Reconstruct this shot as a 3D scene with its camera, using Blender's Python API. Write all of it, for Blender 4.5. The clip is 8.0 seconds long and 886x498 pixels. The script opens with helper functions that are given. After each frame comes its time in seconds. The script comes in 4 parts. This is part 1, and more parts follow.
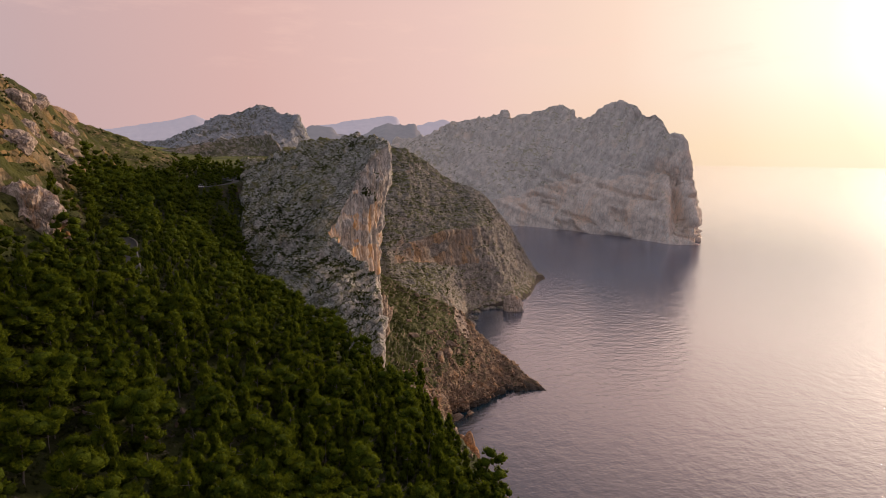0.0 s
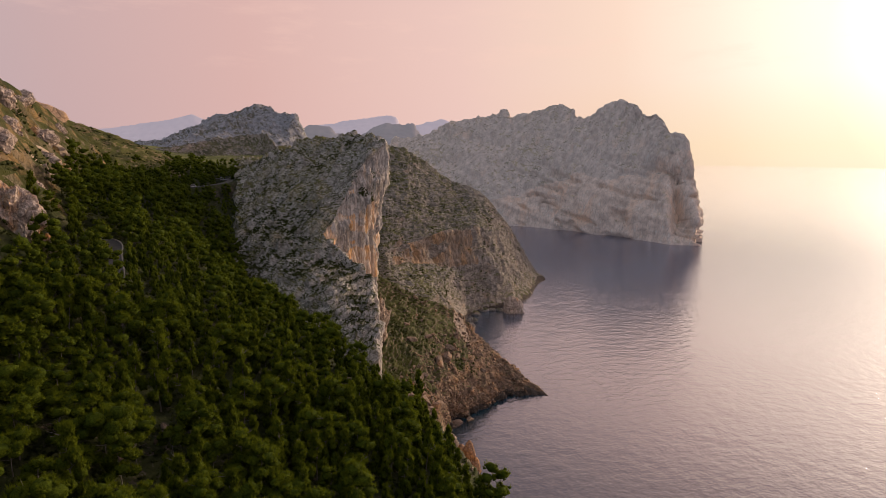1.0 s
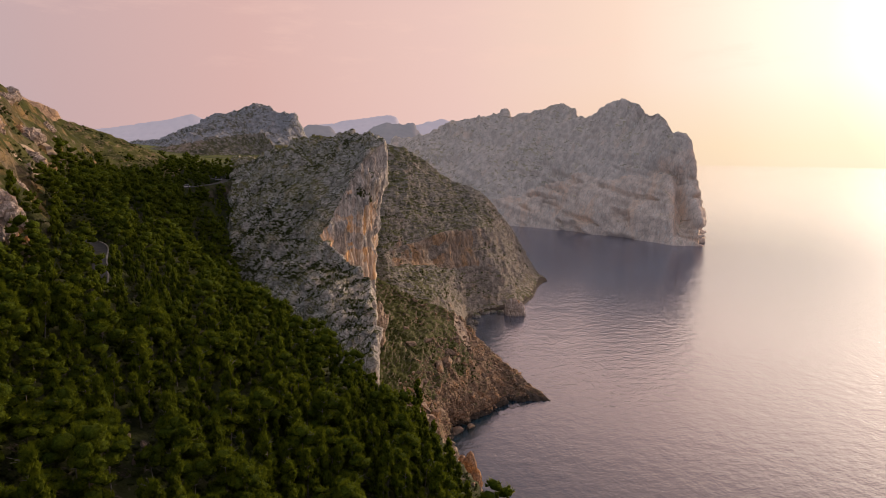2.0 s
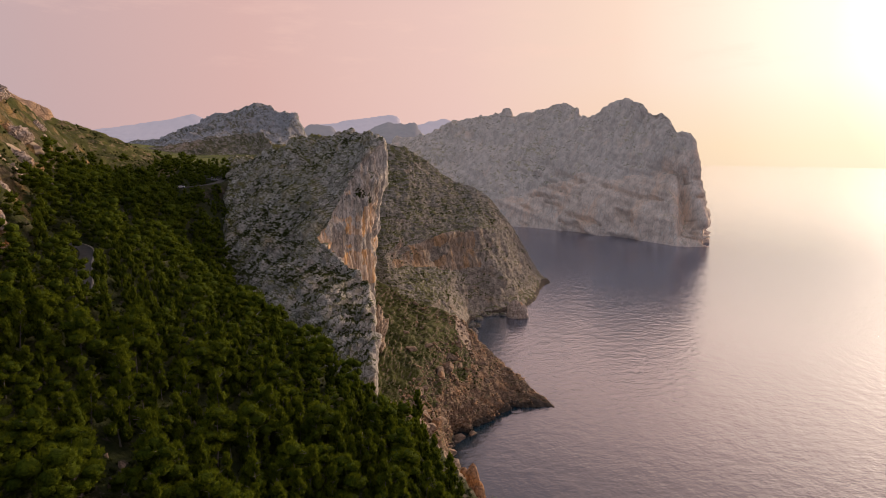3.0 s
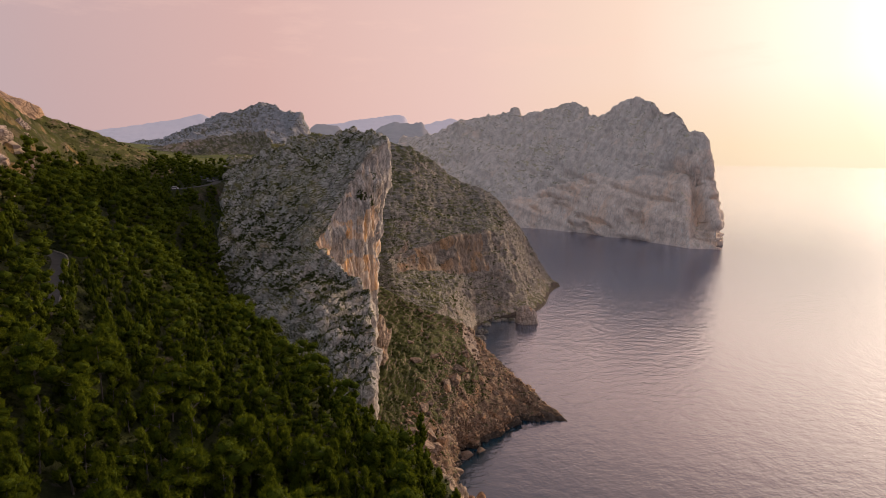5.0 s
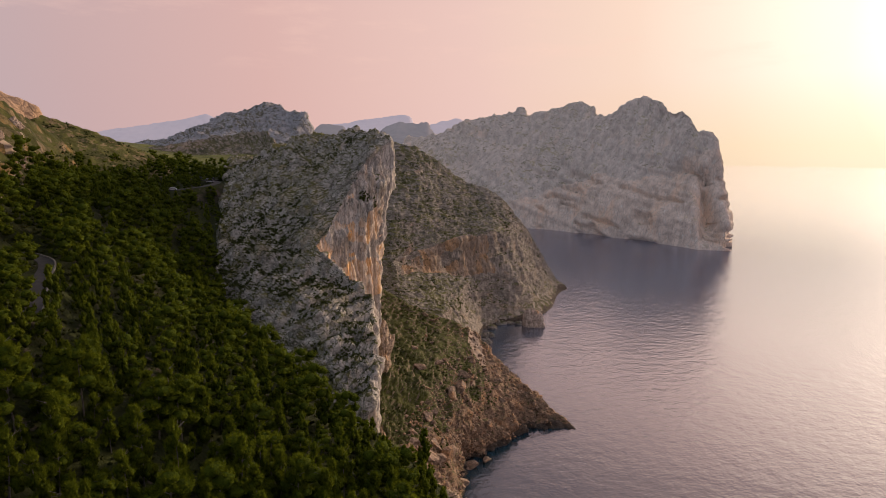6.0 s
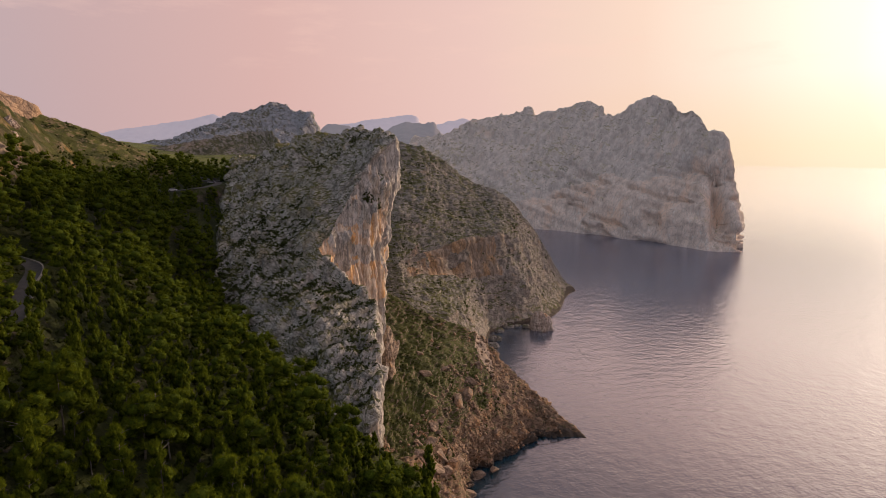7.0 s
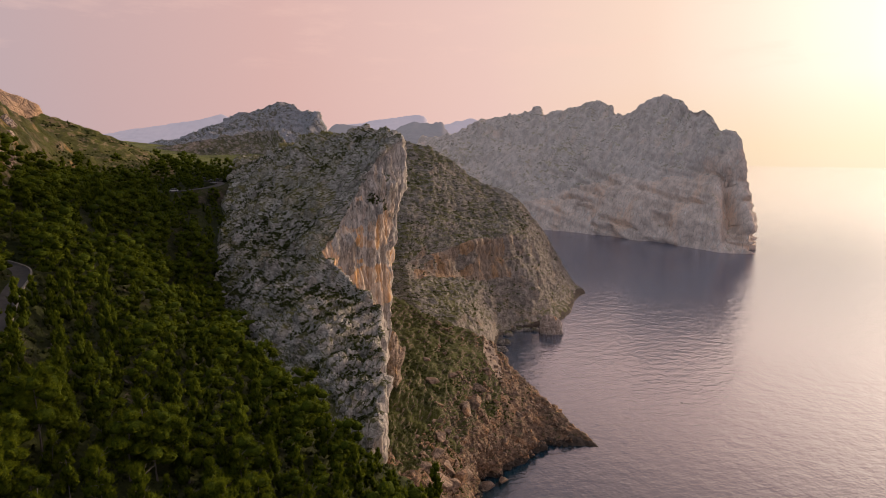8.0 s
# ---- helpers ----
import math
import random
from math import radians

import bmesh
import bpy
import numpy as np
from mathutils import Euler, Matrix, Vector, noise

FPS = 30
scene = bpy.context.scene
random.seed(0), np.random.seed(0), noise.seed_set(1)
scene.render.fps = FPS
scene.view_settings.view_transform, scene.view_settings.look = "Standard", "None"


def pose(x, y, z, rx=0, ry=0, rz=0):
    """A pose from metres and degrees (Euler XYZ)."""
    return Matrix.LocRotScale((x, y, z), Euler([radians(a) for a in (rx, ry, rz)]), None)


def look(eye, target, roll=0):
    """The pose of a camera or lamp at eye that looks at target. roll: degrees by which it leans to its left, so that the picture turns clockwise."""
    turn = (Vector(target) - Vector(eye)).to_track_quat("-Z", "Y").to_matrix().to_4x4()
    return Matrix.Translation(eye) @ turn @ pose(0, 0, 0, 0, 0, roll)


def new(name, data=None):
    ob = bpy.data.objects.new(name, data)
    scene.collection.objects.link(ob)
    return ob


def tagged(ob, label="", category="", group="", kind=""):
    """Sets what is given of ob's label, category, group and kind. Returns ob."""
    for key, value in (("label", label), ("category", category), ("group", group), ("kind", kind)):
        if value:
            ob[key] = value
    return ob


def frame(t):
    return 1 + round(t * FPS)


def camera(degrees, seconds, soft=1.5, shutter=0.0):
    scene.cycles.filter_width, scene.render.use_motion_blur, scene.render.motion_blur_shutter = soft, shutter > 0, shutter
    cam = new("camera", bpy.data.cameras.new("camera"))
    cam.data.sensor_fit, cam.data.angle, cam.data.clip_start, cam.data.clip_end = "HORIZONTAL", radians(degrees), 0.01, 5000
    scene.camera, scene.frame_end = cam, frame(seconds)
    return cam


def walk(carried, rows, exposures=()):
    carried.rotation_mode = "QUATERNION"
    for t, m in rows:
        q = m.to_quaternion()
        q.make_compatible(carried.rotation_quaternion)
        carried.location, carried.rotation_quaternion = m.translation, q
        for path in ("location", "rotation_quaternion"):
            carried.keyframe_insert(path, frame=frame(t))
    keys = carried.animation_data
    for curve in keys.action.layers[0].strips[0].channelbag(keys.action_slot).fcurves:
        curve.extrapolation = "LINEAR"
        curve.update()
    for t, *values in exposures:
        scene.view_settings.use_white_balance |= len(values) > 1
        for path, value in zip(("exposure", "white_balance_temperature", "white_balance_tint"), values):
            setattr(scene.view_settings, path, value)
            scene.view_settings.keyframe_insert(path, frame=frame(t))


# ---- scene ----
cam = camera(73, 8.0, soft=0.8)
# seconds, place in metres over the sea, then yaw, pitch and roll in degrees
PATH = [
    (0, 0.01, -0.02, 150.01, 0.023, -9.779, 0.028),
    (0.5, -0.01, 4.60, 149.66, -0.040, -9.784, 0.013),
    (1, -0.00, 9.19, 149.37, -0.071, -9.789, 0.001),
    (1.5, 0.03, 13.75, 149.13, -0.071, -9.794, -0.008),
    (3, 0.19, 27.26, 148.65, 0.115, -9.806, -0.019),
    (3.5, 0.25, 31.73, 148.55, 0.238, -9.809, -0.018),
    (4, 0.31, 36.18, 148.47, 0.391, -9.812, -0.015),
    (4.5, 0.36, 40.63, 148.40, 0.574, -9.813, -0.011),
    (6, 0.38, 53.97, 148.18, 1.299, -9.811, 0.007),
    (6.5, 0.32, 58.43, 148.09, 1.599, -9.808, 0.015),
    (7, 0.23, 62.90, 147.98, 1.927, -9.804, 0.022),
    (7.5, 0.09, 67.39, 147.83, 2.282, -9.798, 0.030),
    (8, -0.10, 71.89, 147.65, 2.666, -9.790, 0.037),
]
walk(cam, [(t, pose(x, y, z, 90 + pitch, roll, yaw)) for t, x, y, z, yaw, pitch, roll in PATH])

# ---------------------------------------------------------------- sky, sun and exposure
SUN_AZIMUTH, SUN_ELEVATION = radians(46.0), radians(8.0)      # clockwise from +y, and above the sea
SUN_WAY = Vector((math.sin(SUN_AZIMUTH) * math.cos(SUN_ELEVATION), math.cos(SUN_AZIMUTH) * math.cos(SUN_ELEVATION), math.sin(SUN_ELEVATION)))
scene.view_settings.exposure = 0.0


def ramp(nt, fac, stops, mode="LINEAR"):
    node = nt.nodes.new("ShaderNodeValToRGB")
    node.color_ramp.interpolation = mode
    while len(node.color_ramp.elements) < len(stops):
        node.color_ramp.elements.new(0.5)
    for e, (at, c) in zip(node.color_ramp.elements, stops):
        e.position = at
        e.color = (c, c, c, 1) if isinstance(c, (int, float)) else (*c, 1)
    if fac is not None:
        nt.links.new(fac, node.inputs[0])
    return node.outputs[0]


def blend(nt, fac, a, b, how="MIX"):
    node = nt.nodes.new("ShaderNodeMix")
    node.data_type, node.blend_type = "RGBA", how
    for sock, v in ((node.inputs[0], fac), (node.inputs[6], a), (node.inputs[7], b)):
        if isinstance(v, (int, float)):
            sock.default_value = v
        elif isinstance(v, tuple):
            sock.default_value = (*v, 1)
        else:
            nt.links.new(v, sock)
    return node.outputs[2]


def math_node(nt, op, a, b=0.0, clamp=False):
    node = nt.nodes.new("ShaderNodeMath")
    node.operation, node.use_clamp = op, clamp
    for sock, v in zip(node.inputs, (a, b)):
        if isinstance(v, (int, float)):
            sock.default_value = v
        else:
            nt.links.new(v, sock)
    return node.outputs[0]


def vec_node(nt, op, a, b):
    node = nt.nodes.new("ShaderNodeVectorMath")
    node.operation = op
    for sock, v in zip(node.inputs, (a, b)):
        if isinstance(v, tuple):
            sock.default_value = v
        else:
            nt.links.new(v, sock)
    return node.outputs["Value"] if op == "DOT_PRODUCT" else node.outputs[0]


def noise_tex(nt, vec, scale, detail=4.0, rough=0.55, out=0):
    node = nt.nodes.new("ShaderNodeTexNoise")
    node.inputs["Scale"].default_value, node.inputs["Detail"].default_value, node.inputs["Roughness"].default_value = scale, detail, rough
    if vec is not None:
        nt.links.new(vec, node.inputs["Vector"])
    return node.outputs[out]


world = bpy.data.worlds.new("evening_sky")
scene.world = world
world.use_nodes = True
wn = world.node_tree
wn.nodes.clear()
coord = wn.nodes.new("ShaderNodeTexCoord").outputs["Generated"]
way = vec_node(wn, "NORMALIZE", coord, (0, 0, 0))
toward = math_node(wn, "ADD", math_node(wn, "MULTIPLY", vec_node(wn, "DOT_PRODUCT", way, tuple(SUN_WAY)), 0.5), 0.5)
split = wn.nodes.new("ShaderNodeSeparateXYZ")
wn.links.new(way, split.inputs[0])
height = math_node(wn, "MAXIMUM", split.outputs["Z"], 0.0)
# rosy haze that pales to yellow and white round the sun
haze = ramp(wn, toward, [(0.0, (0.42, 0.42, 0.52)), (0.51, (0.49, 0.395, 0.43)), (0.61, (0.59, 0.408, 0.408)), (0.728, (0.71, 0.452, 0.42)), (0.858, (0.84, 0.575, 0.515)),
                         (0.933, (0.93, 0.69, 0.56)), (0.962, (0.98, 0.82, 0.68)), (0.9866, (1.13, 1.01, 0.86)), (0.9945, (1.55, 1.38, 1.17)), (1.0, (3.2, 2.8, 2.2))])
low = math_node(wn, "MULTIPLY", ramp(wn, height, [(0.0, 1.0), (0.10, 0.0)]), ramp(wn, toward, [(0.867, 0.0), (0.962, 1.0)]))
haze = blend(wn, low, haze, blend(wn, 1.0, haze, (1.02, 0.95, 0.80), "MULTIPLY"))
upper = ramp(wn, toward, [(0.0, (0.30, 0.34, 0.44)), (0.6, (0.40, 0.40, 0.47)), (0.858, (0.60, 0.44, 0.465)), (0.946, (1.25, 0.86, 0.80)), (1.0, (2.2, 1.75, 1.5))])
lift = ramp(wn, height, [(0.21, 0.0), (0.40, 0.85), (0.8, 1.0)])
colour = blend(wn, lift, haze, upper)
# the far sea under the skyline
colour = blend(wn, ramp(wn, math_node(wn, "ADD", split.outputs["Z"], 0.5), [(0.465, 1.0), (0.499, 0.0)]), colour, blend(wn, 1.0, colour, (0.98, 0.97, 0.98), "MULTIPLY"))
# the glare round the hidden sun
glare = math_node(wn, "MULTIPLY", ramp(wn, toward, [(0.912, 0.0), (0.954, 0.06), (0.985, 0.15), (1.0, 0.6)]), ramp(wn, height, [(0.05, 0.0), (0.20, 1.0), (0.5, 0.8)]))
colour = blend(wn, glare, colour, blend(wn, 1.0, colour, (0.80, 0.55, 0.50), "ADD"))
# thin pink cloud streaks
stretch = vec_node(wn, "MULTIPLY", way, (2.0, 2.0, 9.0))
wisps = ramp(wn, noise_tex(wn, stretch, 2.6, 6.0, 0.62), [(0.53, 0.0), (0.72, 0.32)])
band = ramp(wn, height, [(0.06, 0.0), (0.16, 1.0), (0.30, 0.2)])
colour = blend(wn, math_node(wn, "MULTIPLY", wisps, band), colour, (1.0, 0.66, 0.55))
sky = wn.nodes.new("ShaderNodeTexSky")
sky.sky_type, sky.sun_disc = "NISHITA", False
sky.sun_elevation, sky.sun_rotation = SUN_ELEVATION, SUN_AZIMUTH
sky.dust_density, sky.air_density = 6.0, 1.5
air = wn.nodes.new("ShaderNodeBackground")
air.inputs["Strength"].default_value = 0.004
wn.links.new(sky.outputs[0], air.inputs[0])
glow = wn.nodes.new("ShaderNodeBackground")
glow.inputs["Strength"].default_value = 1.0
wn.links.new(colour, glow.inputs[0])
both = wn.nodes.new("ShaderNodeAddShader")
wn.links.new(air.outputs[0], both.inputs[0])
wn.links.new(glow.outputs[0], both.inputs[1])
out = wn.nodes.new("ShaderNodeOutputWorld")
wn.links.new(both.outputs[0], out.inputs[0])

sun = new("sun", bpy.data.lights.new("sun", "SUN"))
sun.data.energy, sun.data.angle, sun.data.color = 3.2, radians(9.0), (1.0, 0.74, 0.50)
sun.matrix_world = look(SUN_WAY * 1000, (0, 0, 0))


# ---------------------------------------------------------------- numeric noise
def lattice(i, j, k, seed):
    h = (i * 374761393 + j * 668265263 + k * 2147483647 + seed * 974634777) & 0xFFFFFFFF
    h = ((h ^ (h >> 13)) * 1274126177) & 0xFFFFFFFF
    h = ((h ^ (h >> 16)) * 2246822519) & 0xFFFFFFFF
    return ((h ^ (h >> 15)) & 0xFFFFFF) / float(0xFFFFFF)


def value_noise(p, seed=0):
    """Smooth noise from 0 to 1 at points p of shape (n, 3)."""
    f = np.floor(p)
    u = p - f
    u = u * u * u * (u * (u * 6 - 15) + 10)
    i, j, k = f.astype(np.int64).T
    x, y, z = u.T
    total = 0
    for a in (0, 1):
        for b in (0, 1):
            for c in (0, 1):
                total = total + lattice(i + a, j + b, k + c, seed) * (x if a else 1 - x) * (y if b else 1 - y) * (z if c else 1 - z)
    return total


def fbm(p, size, octaves=4, seed=0, gain=0.5, ridged=False):
    """Summed noise about 0, from -1 to 1; size: metres of the largest bumps (one number or three)."""
    q, total, amp, most = p / np.asarray(size, float), 0.0, 1.0, 0.0
    for o in range(octaves):
        n = value_noise(q, seed + 17 * o) * 2 - 1
        total = total + amp * ((0.34 - np.abs(n)) * 2 if ridged else n)
        most, amp, q = most + amp, amp * gain, q * 2.03 + 11.7
    return total / most


def along(rows, count):
    """Resamples the first axis of rows evenly by mean length, in straight pieces."""
    rows = np.asarray(rows, float)
    d = np.linalg.norm(np.diff(rows, axis=0), axis=-1)
    while d.ndim > 1:
        d = d.mean(-1)
    s = np.r_[0, np.cumsum(d)]
    at = np.linspace(0, s[-1], count)
    k = np.clip(np.searchsorted(s, at, side="right") - 1, 0, len(s) - 2)
    f = ((at - s[k]) / (s[k + 1] - s[k])).reshape((-1,) + (1,) * (rows.ndim - 1))
    return rows[k] * (1 - f) + rows[k + 1] * f, at / s[-1]


def relax(g, times):
    for _ in range(times):
        g[1:-1] = (g[:-2] + 2 * g[1:-1] + g[2:]) / 4
        g[:, 1:-1] = (g[:, :-2] + 2 * g[:, 1:-1] + g[:, 2:]) / 4
    return g


def grid_normals(g):
    n = np.cross(np.gradient(g, axis=0), np.gradient(g, axis=1))
    n /= np.linalg.norm(n, axis=-1, keepdims=True) + 1e-9
    return n if n[..., 2].mean() > 0 else -n


def grid_mesh(name, g, material, slots=None, extra=(), smooth=True):
    """A mesh from a grid of places (a, b, 3)."""
    a, b = g.shape[:2]
    n = np.arange(a * b).reshape(a, b)
    quads = np.stack([n[:-1, :-1], n[1:, :-1], n[1:, 1:], n[:-1, 1:]], -1).reshape(-1, 4)
    me = bpy.data.meshes.new(name)
    me.vertices.add(a * b)
    me.vertices.foreach_set("co", g.reshape(-1))
    me.loops.add(quads.size)
    me.loops.foreach_set("vertex_index", quads.reshape(-1).astype(np.int32))
    me.polygons.add(len(quads))
    me.polygons.foreach_set("loop_start", np.arange(0, quads.size, 4, dtype=np.int32))
    me.polygons.foreach_set("loop_total", np.full(len(quads), 4, dtype=np.int32))
    me.polygons.foreach_set("use_smooth", np.full(len(quads), smooth))
    for m in (material, *extra):
        me.materials.append(m)
    if slots is not None:
        me.polygons.foreach_set("material_index", slots.reshape(-1).astype(np.int32))
    me.update(calc_edges=True)
    if me.polygons[len(quads) // 2].normal.z < 0:
        me.flip_normals()
    return new(name, me)


def loose_mesh(name, verts, faces, material, inner=None, slots=None):
    """A mesh from arrays of vertices (n, 3) and of faces (m, 3 or 4)."""
    me = bpy.data.meshes.new(name)
    sides = faces.shape[1]
    me.vertices.add(len(verts))
    me.vertices.foreach_set("co", verts.reshape(-1))
    me.loops.add(faces.size)
    me.loops.foreach_set("vertex_index", faces.reshape(-1).astype(np.int32))
    me.polygons.add(len(faces))
    me.polygons.foreach_set("loop_start", np.arange(0, faces.size, sides, dtype=np.int32))
    me.polygons.foreach_set("loop_total", np.full(len(faces), sides, dtype=np.int32))
    me.polygons.foreach_set("use_smooth", np.full(len(faces), True))
    if inner:
        me.materials.append(material)
        me.materials.append(inner)
        me.polygons.foreach_set("material_index", slots.astype(np.int32))
    else:
        me.materials.append(material)
    me.update(calc_edges=True)
    return me


def part(name, bm, material, parent, label=""):
    me = bpy.data.meshes.new(name)
    bm.to_mesh(me)
    bm.free()
    me.materials.append(material)
    ob = new(name, me)
    ob.parent = parent
    return tagged(ob, label)


# ---------------------------------------------------------------- materials
def blank(name):
    m = bpy.data.materials.new(name)
    m.use_nodes = True
    nt = m.node_tree
    return m, nt, nt.nodes["Principled BSDF"], nt.nodes.new("ShaderNodeNewGeometry")


def bumped(nt, shader, h, strength, distance):
    node = nt.nodes.new("ShaderNodeBump")
    node.inputs["Strength"].default_value, node.inputs["Distance"].default_value = strength, distance
    nt.links.new(h, node.inputs["Height"])
    nt.links.new(node.outputs[0], shader.inputs["Normal"])


def crack_tex(nt, vec, scale):
    node = nt.nodes.new("ShaderNodeTexVoronoi")
    node.feature = "DISTANCE_TO_EDGE"
    node.inputs["Scale"].default_value = scale
    nt.links.new(vec, node.inputs["Vector"])
    return node.outputs["Distance"]


def rock_material(name, pale, dark, warm, green, green_at, grain=1.0, warm_at=0.56, steep=(0.55, 0.8), streak=False, bed=0.0, cracks=0.45, fleck=0.6, bump=0.6, shape=(0.75, 1.0, 1.0)):
    """Limestone: pale and grey blotches, rusty stains, crack lines darkened in the colour, and low growth on ground
    that is flat enough.
    """
    m, nt, sh, geo = blank(name)
    pos = geo.outputs["Position"]
    if streak:
        q = vec_node(nt, "MULTIPLY", pos, (1.0, 1.0, 0.055))
        near = vec_node(nt, "MULTIPLY", pos, (1.0, 1.0, 0.38))
    else:
        turned = nt.nodes.new("ShaderNodeVectorRotate")
        turned.rotation_type = "Z_AXIS"
        turned.inputs["Angle"].default_value = -bed
        nt.links.new(pos, turned.inputs["Vector"])
        q = vec_node(nt, "MULTIPLY", turned.outputs[0], shape)
        near = q
    fine_grain = max(grain, 0.8)
    warp = nt.nodes.new("ShaderNodeMix")
    warp.data_type, warp.blend_type = "RGBA", "LINEAR_LIGHT"
    warp.inputs[0].default_value = 1.6 * grain
    nt.links.new(near, warp.inputs[6])
    nt.links.new(noise_tex(nt, near, 0.5 / grain, 3, 0.6, 1), warp.inputs[7])
    w = warp.outputs[2]
    big, mid, fine = noise_tex(nt, pos, 0.025 / grain, 4), noise_tex(nt, q, 0.25 / grain, 6, 0.65), noise_tex(nt, near, 1.2 / fine_grain, 5, 0.68)
    c = blend(nt, ramp(nt, mid, [(0.38, 0.0), (0.60, 1.0)]), dark, pale)
    c = blend(nt, math_node(nt, "MULTIPLY", ramp(nt, noise_tex(nt, q, 0.09 / grain, 5, 0.6), [(warm_at, 0.0), (warm_at + 0.12, 1.0)]), 0.9), c, warm)
    c = blend(nt, ramp(nt, fine, [(0.33, fleck), (0.47, 0.0)]), c, tuple(v * 0.42 for v in dark))
    c = blend(nt, ramp(nt, noise_tex(nt, near, 0.8 / fine_grain, 4, 0.6), [(0.56, 0.0), (0.70, 0.55)]), c, tuple(min(v * 1.35, 0.8) for v in pale))
    gap = math_node(nt, "MINIMUM", crack_tex(nt, w, 0.28 / fine_grain), math_node(nt, "ADD", crack_tex(nt, w, 0.75 / fine_grain), 0.03))
    open_gap = ramp(nt, gap, [(0.012, cracks), (0.06, 0.0)])
    c = blend(nt, open_gap, c, tuple(v * 0.22 for v in dark))
    split = nt.nodes.new("ShaderNodeSeparateXYZ")
    nt.links.new(geo.outputs["True Normal"], split.inputs[0])
    flat = ramp(nt, split.outputs["Z"], [(steep[0], 0.0), (steep[1], 1.0)])
    grow = math_node(nt, "ADD", math_node(nt, "MULTIPLY", noise_tex(nt, q, 0.33 / grain, 6, 0.72), 0.75), math_node(nt, "MULTIPLY", big, 0.25))
    grow = math_node(nt, "MULTIPLY", ramp(nt, grow, [(green_at, 0.0), (green_at + 0.035, 1.0)]), flat)
    leaf = blend(nt, ramp(nt, noise_tex(nt, pos, 0.12 / grain, 5, 0.7), [(0.35, 0.0), (0.65, 1.0)]), tuple(v * 0.6 for v in green), tuple(v * f for v, f in zip(green, (1.6, 1.45, 1.2))))
    nt.links.new(blend(nt, grow, c, leaf), sh.inputs["Base Color"])
    sh.inputs["Roughness"].default_value = 0.92
    sh.inputs["Specular IOR Level"].default_value = 0.2
    h = math_node(nt, "ADD", math_node(nt, "MULTIPLY", mid, 1.6), math_node(nt, "MULTIPLY", fine, 0.6))
    bumped(nt, sh, math_node(nt, "ADD", h, math_node(nt, "MULTIPLY", math_node(nt, "MINIMUM", gap, 0.12), 3.0 * min(1.0, 2 * cracks))), bump, 0.9 * grain)
    return m


GREY = rock_material("weathered_limestone", (0.52, 0.49, 0.44), (0.22, 0.206, 0.176), (0.38, 0.315, 0.235), (0.078, 0.086, 0.038), 0.455, 1.0, 0.60, (0.30, 0.55), bed=0.9, cracks=0.38, fleck=0.42, bump=0.8)
GRASSY_ROCK = rock_material("grassy_limestone", (0.47, 0.44, 0.37), (0.21, 0.198, 0.15), (0.34, 0.28, 0.17), (0.100, 0.102, 0.042), 0.415, 1.0, 0.56, (0.30, 0.55), bed=0.9, cracks=0.4, fleck=0.4, bump=0.7)
OCHRE = rock_material("ochre_cliff", (0.76, 0.62, 0.49), (0.40, 0.29, 0.20), (0.64, 0.35, 0.135), (0.05, 0.06, 0.03), 0.75, 0.42, 0.49, streak=True, cracks=0.25, fleck=0.6)
PALEFACE = rock_material("fluted_pale_cliff", (0.58, 0.53, 0.475), (0.25, 0.23, 0.206), (0.50, 0.40, 0.30), (0.05, 0.055, 0.03), 0.62, 0.45, 0.56, streak=True, cracks=0.4, fleck=0.7)
SCREE = rock_material("brown_scree", (0.30, 0.203, 0.137), (0.116, 0.079, 0.054), (0.33, 0.185, 0.097), (0.060, 0.064, 0.026), 0.52, 0.7, 0.53, (0.45, 0.7), cracks=0.6)
SCRUB = rock_material("scrub_slope", (0.19, 0.15, 0.105), (0.085, 0.068, 0.044), (0.19, 0.13, 0.07), (0.054, 0.064, 0.019), 0.385, 0.8, 0.58, (0.2, 0.4))
BLUFF = rock_material("bluff_limestone", (0.385, 0.34, 0.292), (0.155, 0.138, 0.118), (0.35, 0.268, 0.19), (0.088, 0.092, 0.046), 0.48, 1.0, 0.56, (0.52, 0.76), bed=0.3, fleck=0.5, cracks=0.45, bump=0.9, shape=(0.8, 0.8, 1.0))
TERRACE = rock_material("terraced_scrub_slope", (0.33, 0.302, 0.26), (0.122, 0.116, 0.098), (0.19, 0.172, 0.128), (0.092, 0.099, 0.045), 0.475, 1.0, 0.56, (0.35, 0.6), bed=0.3, fleck=0.5, cracks=0.4, bump=0.8, shape=(0.5, 1.0, 1.4))
# haze is put into the cape's colours, paling both rock and growth
CAPE = rock_material("haze_paled_cape_rock", (0.70, 0.61, 0.535), (0.52, 0.455, 0.40), (0.72, 0.575, 0.46), (0.33, 0.315, 0.255), 0.51, 3.0, 0.56, (0.45, 0.75), cracks=0.16, fleck=0.4, bump=0.6, shape=(1.0, 1.0, 0.45))
# warm glow on the lower right cliff, put in as a paler rock colour
CAPE_PALE = rock_material("glow_paled_cape_cliff", (0.79, 0.655, 0.55), (0.58, 0.475, 0.395), (0.80, 0.60, 0.455), (0.42, 0.38, 0.30), 0.56, 3.0, 0.52, (0.45, 0.75), cracks=0.2, fleck=0.45, bump=0.6, shape=(1.0, 1.0, 0.5))
